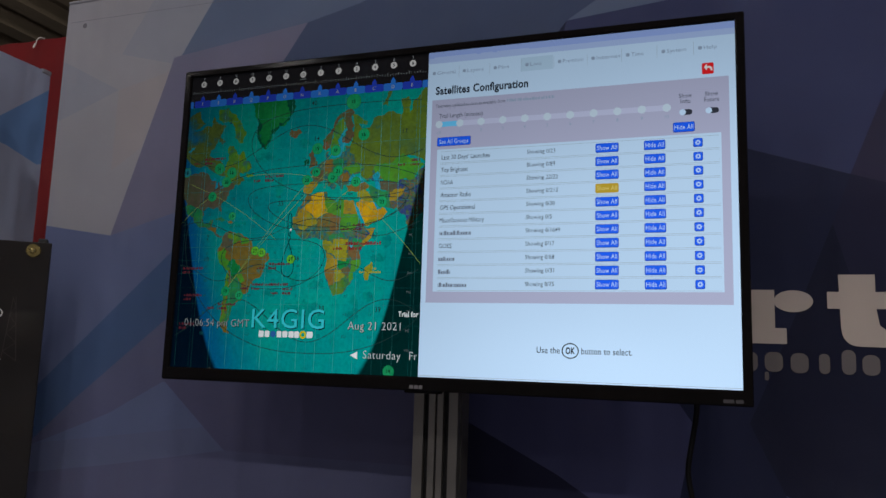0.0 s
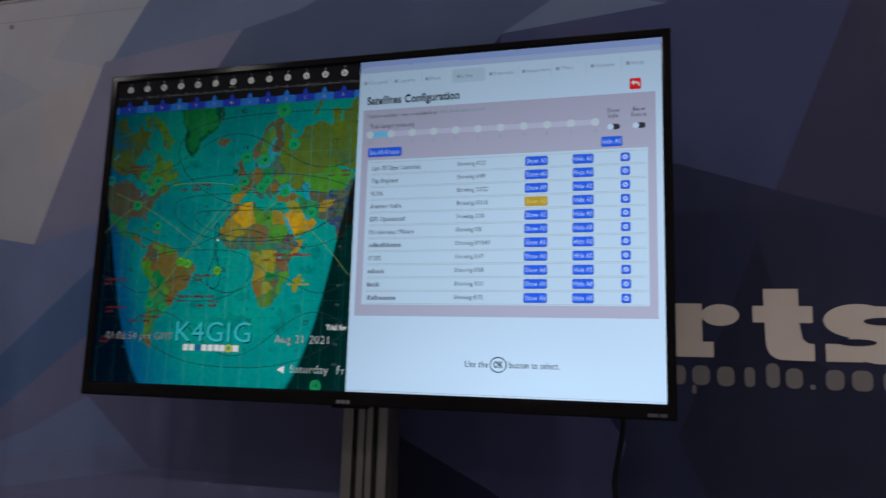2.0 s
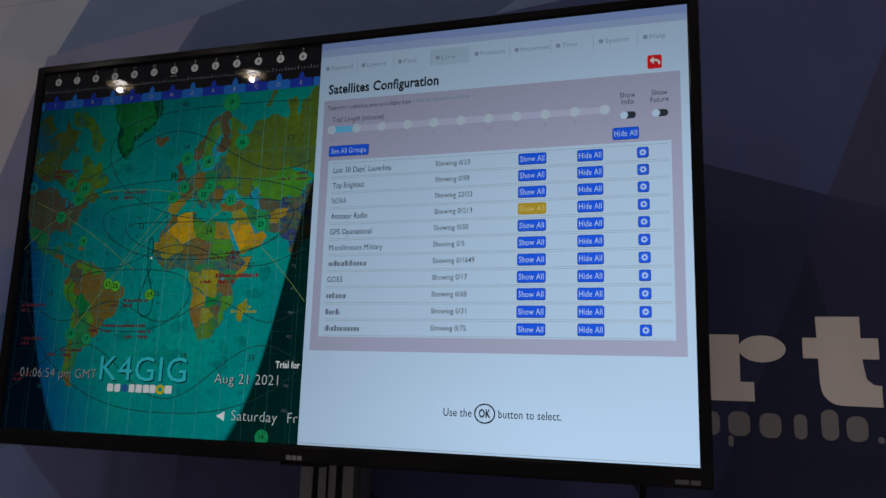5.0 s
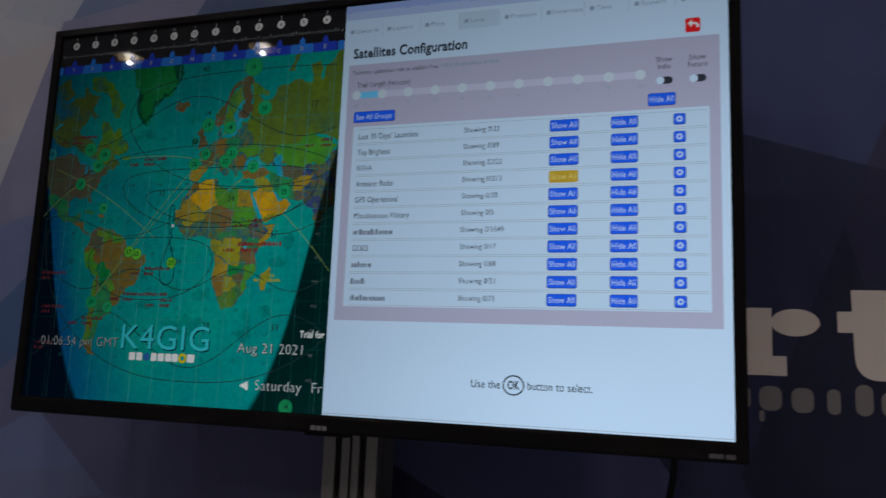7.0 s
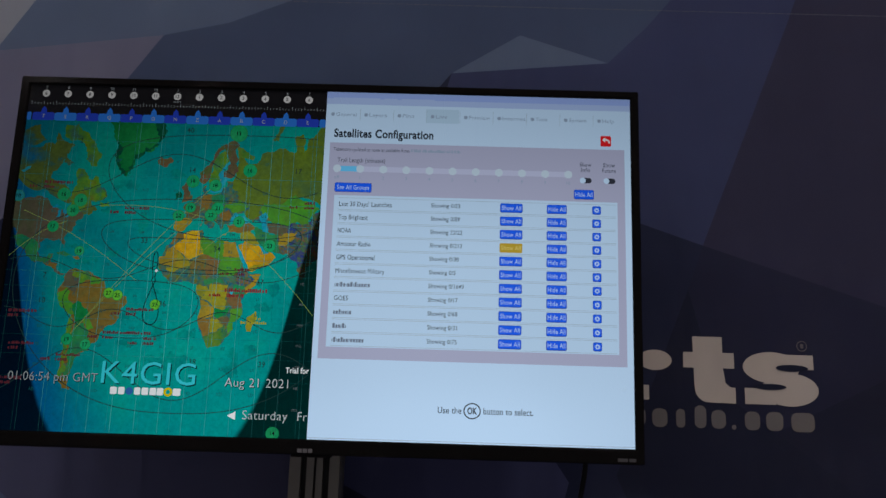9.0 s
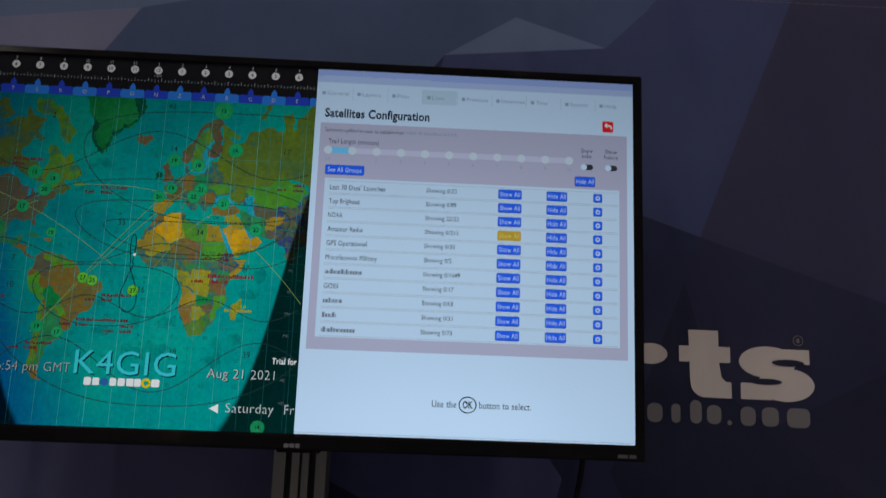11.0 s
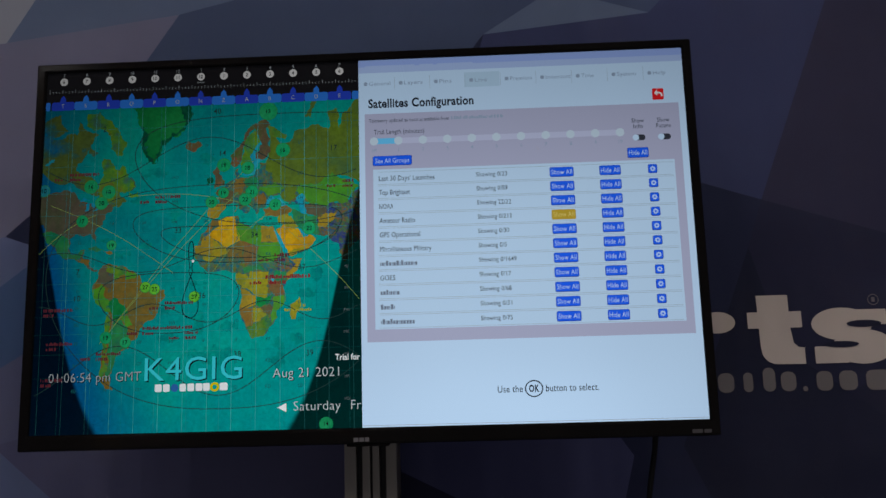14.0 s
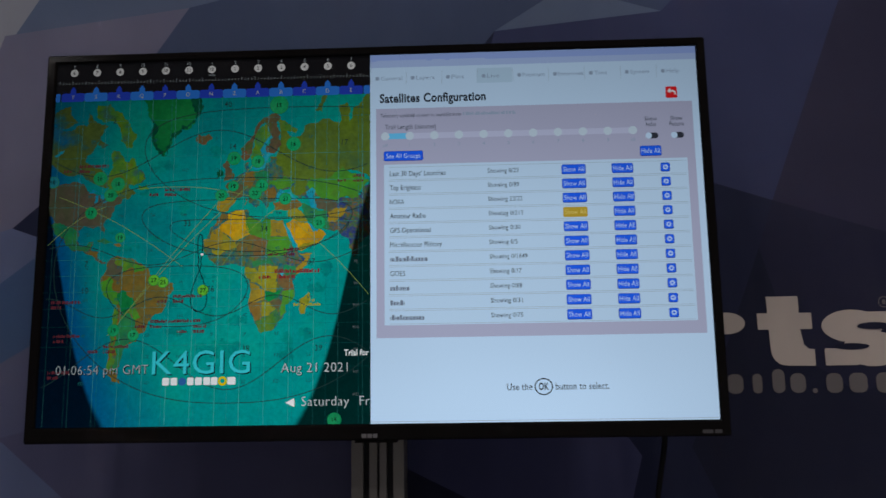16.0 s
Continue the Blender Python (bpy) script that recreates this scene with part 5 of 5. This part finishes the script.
# the sun's figure of eight
fig = []
for i in range(61):
    a = math.tau * i / 60
    fig.append((-0.8595 + 0.0135 * math.sin(2 * a) * (1.0 if math.cos(a) < 0.25 else 0.45) - 0.002 * math.sin(a), chart_xy(0, 23.4 * math.cos(a))[1] + 0.002))
line_inside("sun_loop", fig, 0.0017, "dark_shadow", 7)
patch("sun_mark", oval(*chart_xy(-17.6, 12), 0.0026, n=12), "white", 8, "small bright sun mark")
DISCS = ((-0.801, 1.922, 0.0125, 19), (-0.756, 1.915, 0.012, 18), (-0.690, 1.947, 0.0135, 16), (-0.718, 2.023, 0.017, 13), (-0.801, 1.869, 0.010, 19), (-0.748, 1.869, 0.012, 21), (-0.760, 1.855, 0.012, 22), (-0.823, 1.852, 0.011, 20),
         (-0.704, 1.843, 0.011, 21), (-0.641, 1.797, 0.012, 23), (-1.141, 1.884, 0.011, 10), (-1.052, 1.889, 0.013, 16), (-1.018, 1.878, 0.013, 18), (-1.031, 1.857, 0.012, 20), (-1.066, 1.824, 0.011, 17))
for x, z, r, s in DISCS:
    disc(x, z, r, s, "disc_blue" if s == 10 else "disc")
for x, z, r, s in ((-1.009, 1.777, 0.009, 19), (-0.943, 1.697, 0.010, 27), (-0.926, 1.693, 0.010, 25), (-0.852, 1.677, 0.010, 27), (-1.013, 1.607, 0.011, 19), (-0.977, 1.598, 0.010, 17)):
    disc(x, z, r, s, "disc_lime" if s in (27, 25) else "disc")
bm = bmesh.new()
flat(bm, clipped(oval(-0.611, 1.444, 0.0125), SX0, SPLIT, SZ0 + 0.0005, MAP_TOP), layer(7))
part("zone_disc", bm, M["disc"], screen)
label_text("14", -0.611, None, 1.441, 0.0072, "dark_shadow", 8, middle=True)
for s, x, z in (("40", -0.815, 2.023), ("17", -0.594, 1.944), ("34", -0.742, 1.784), ("2", -1.03, 1.996), ("37", -0.654, 1.722), ("38", -0.771, 1.567), ("39", -0.640, 1.566), ("36", -0.838, 1.675), ("7", -1.07, 1.725), ("10", -1.069, 1.676), ("33", -0.885, 1.797), ("14", -0.803, 1.941)):
    label_text(s, x, None, z - 0.001, 0.0102, "map_line", 8, middle=True)
def small_print(x, z, w, mat, seed, tall=0.0056):
    """A short line of unread writing: one small bar a character."""
    rng, bm, u = random.Random(seed), bmesh.new(), x
    while u < x + w - 0.002:
        q = rng.choice((0.0014, 0.0026, 0.0030, 0.0034))
        flat(bm, rect(u, u + q, z - tall / 2, z + tall * rng.choice((0.2, 0.5, 0.5))), layer(9))
        u += q + rng.choice((0.0007, 0.0007, 0.0008, 0.0026))
    tagged(part("label_bar", bm, M["px_" + mat], screen), kind="stuff")


small_print(-0.374, 1.9968, 0.098, "faint_text", 21, 0.006)
# name above, height below and speed beside it, for each craft
for i, (x, z, w) in enumerate(((-1.093, 1.913, 0.059), (-0.929, 1.865, 0.051), (-0.579, 1.884, 0.024), (-1.131, 1.659, 0.059), (-0.906, 1.667, 0.056), (-0.946, 1.622, 0.095), (-0.868, 1.612, 0.028), (-1.123, 1.598, 0.05), (-0.705, 1.749, 0.028), (-1.03, 1.578, 0.045), (-1.13, 1.533, 0.04))):
    small_print(x, z, w, "red_label", i)
    small_print(x, z - 0.0092, 0.021, "red_label", i + 40)
    if x - 0.0285 > SX0:
        small_print(x - 0.0285, z - 0.0088, 0.018, "red_label", i + 80, 0.005)
small_print(-0.721, 1.709, 0.083, "red_bright", 5, 0.0072)
small_print(-0.717, 1.699, 0.035, "red_bright", 6, 0.0066)
small_print(-0.750, 1.699, 0.023, "red_bright", 7, 0.006)
small_print(-0.658, 1.656, 0.012, "yellow_print", 8, 0.006)
small_print(-0.686, 1.648, 0.049, "yellow_print", 9, 0.0052)
# hour strip
patch("hour_strip", rect(SX0, SPLIT, MAP_TOP + 0.012, SZ1), "screen_black", 2, "black hour strip")
for i, s in enumerate("TSRQPONZABCDE"):
    x = -1.114 + 0.04425 * i
    m = "strip_blue" if i % 2 == 0 else "strip_light"
    if s == "N":
        m = "strip_blue"
    patch("zone_tab", rounded(max(x - 0.0222, SX0), min(x + 0.0222, SPLIT), 2.0405, 2.0575, 0.004, 3), m, 3, "blue time-zone tab")
    patch("zone_tab_tip", [(x - 0.006, 2.056), (x + 0.006, 2.056), (x + 0.005, 2.064), (x, 2.0705), (x - 0.005, 2.064)], m, 3)
    label_text(s, x, None, 2.0455, 0.0076, "dim_white", 4, middle=True)
    patch("hour_disc", oval(x, 2.0975, 0.0075), "hour_white", 3)
    h = (i + 5) % 12 + 1
    label_text(str(h), x, None, 2.0943, 0.0066, "dark_shadow", 4, 0.02, middle=True)
    if s == "N":
        label_text("NOON", x, None, 2.0845, 0.0032, "dim_white", 4, middle=True)
    label_text(str((i + 6) % 12 + 1), x, None, 2.1072, 0.006, "dim_white", 3, middle=True)
patch("zone_tab", rounded(SX0, -1.1385, 2.0405, 2.0575, 0.003, 3), "strip_light", 3)
patch("zone_tab", rounded(-0.5595, SPLIT, 2.0405, 2.0575, 0.003, 3), "strip_light", 3)
bm = bmesh.new()
for i in range(96):
    x = SX0 + 0.006 + 0.00625 * i
    if x < SPLIT - 0.002:
        flat(bm, rect(x, x + 0.0008, 2.0745, 2.0745 + (0.007 if i % 4 == 0 else 0.004)), layer(3))
part("hour_ticks", bm, M["px_dim_white"], screen)
# overlaid lettering of the map page
label_text("01:06:54 pm GMT", -1.114, -0.9455, 1.5275, 0.0165, "dark_shadow", 8, 0.0)
label_text("01:06:54 pm GMT", -1.115, -0.9465, 1.5285, 0.0165, "dim_white", 9, -0.012)
label_text("K4GIG", -0.9375, -0.7605, 1.5255, 0.041, "dark_shadow", 8, 0.0)
label_text("K4GIG", -0.9395, -0.7625, 1.5275, 0.041, "aqua", 9, 0.0)
for x0, x1 in ((-0.920, -0.9075), (-0.905, -0.893), (-0.875, -0.8635), (-0.861, -0.8485), (-0.846, -0.8335), (-0.8325, -0.8205), (-0.8025, -0.788)):
    patch("mark_bar", rounded(x0, x1, 1.5075, 1.521, 0.002, 2), "white", 9)
bm = bmesh.new()
band(bm, oval(-0.8115, 1.514, 0.0062), 0.0042, layer(9), True)
part("mark_ring", bm, M["px_gold_ring"], screen)
patch("mark_globe", oval(-0.884, 1.514, 0.007), "globe_blue", 9)
label_text("Aug 21 2021", -0.7055, -0.5865, 1.5265, 0.0165, "dark_shadow", 8, 0.0)
label_text("Aug 21 2021", -0.7065, -0.5875, 1.5275, 0.0165, "date_white", 9, -0.012)
label_text("Trial for", -0.594, -0.550, 1.5555, 0.0105, "white", 9, 0.02)
patch("arrow_mark", [(-0.698, 1.4745), (-0.682, 1.4825), (-0.682, 1.4665)], "white", 9)
label_text("Saturday", -0.669, -0.585, 1.4685, 0.0165, "date_white", 9, -0.012)
label_text("Fr", -0.566, -0.5485, 1.4685, 0.0165, "date_white", 9, -0.012)
for i, s in enumerate(("MJ", "MI", "MH", "MG", "MF", "ME", "MD")):
    label_text(s, -0.573, None, 1.722 - 0.0395 * i, 0.0052, "night_print", 8, -0.01, middle=True)

# ---- cable ----
cable = thing("power_cable", "thin black power cable hanging from the television", "cable")
part("cord", tube([(-0.02, 1.462, 1.46), (-0.0175, 1.47, 1.42), (-0.0195, 1.476, 1.38), (-0.029, 1.48, 1.325), (-0.0345, 1.482, 1.288), (-0.0335, 1.484, 1.262), (-0.027, 1.49, 1.2), (-0.028, 1.52, 1.0), (-0.03, 1.55, 0.5), (-0.05, 1.56, 0.02)], 0.0052), M["cable"], cable, smooth=True)
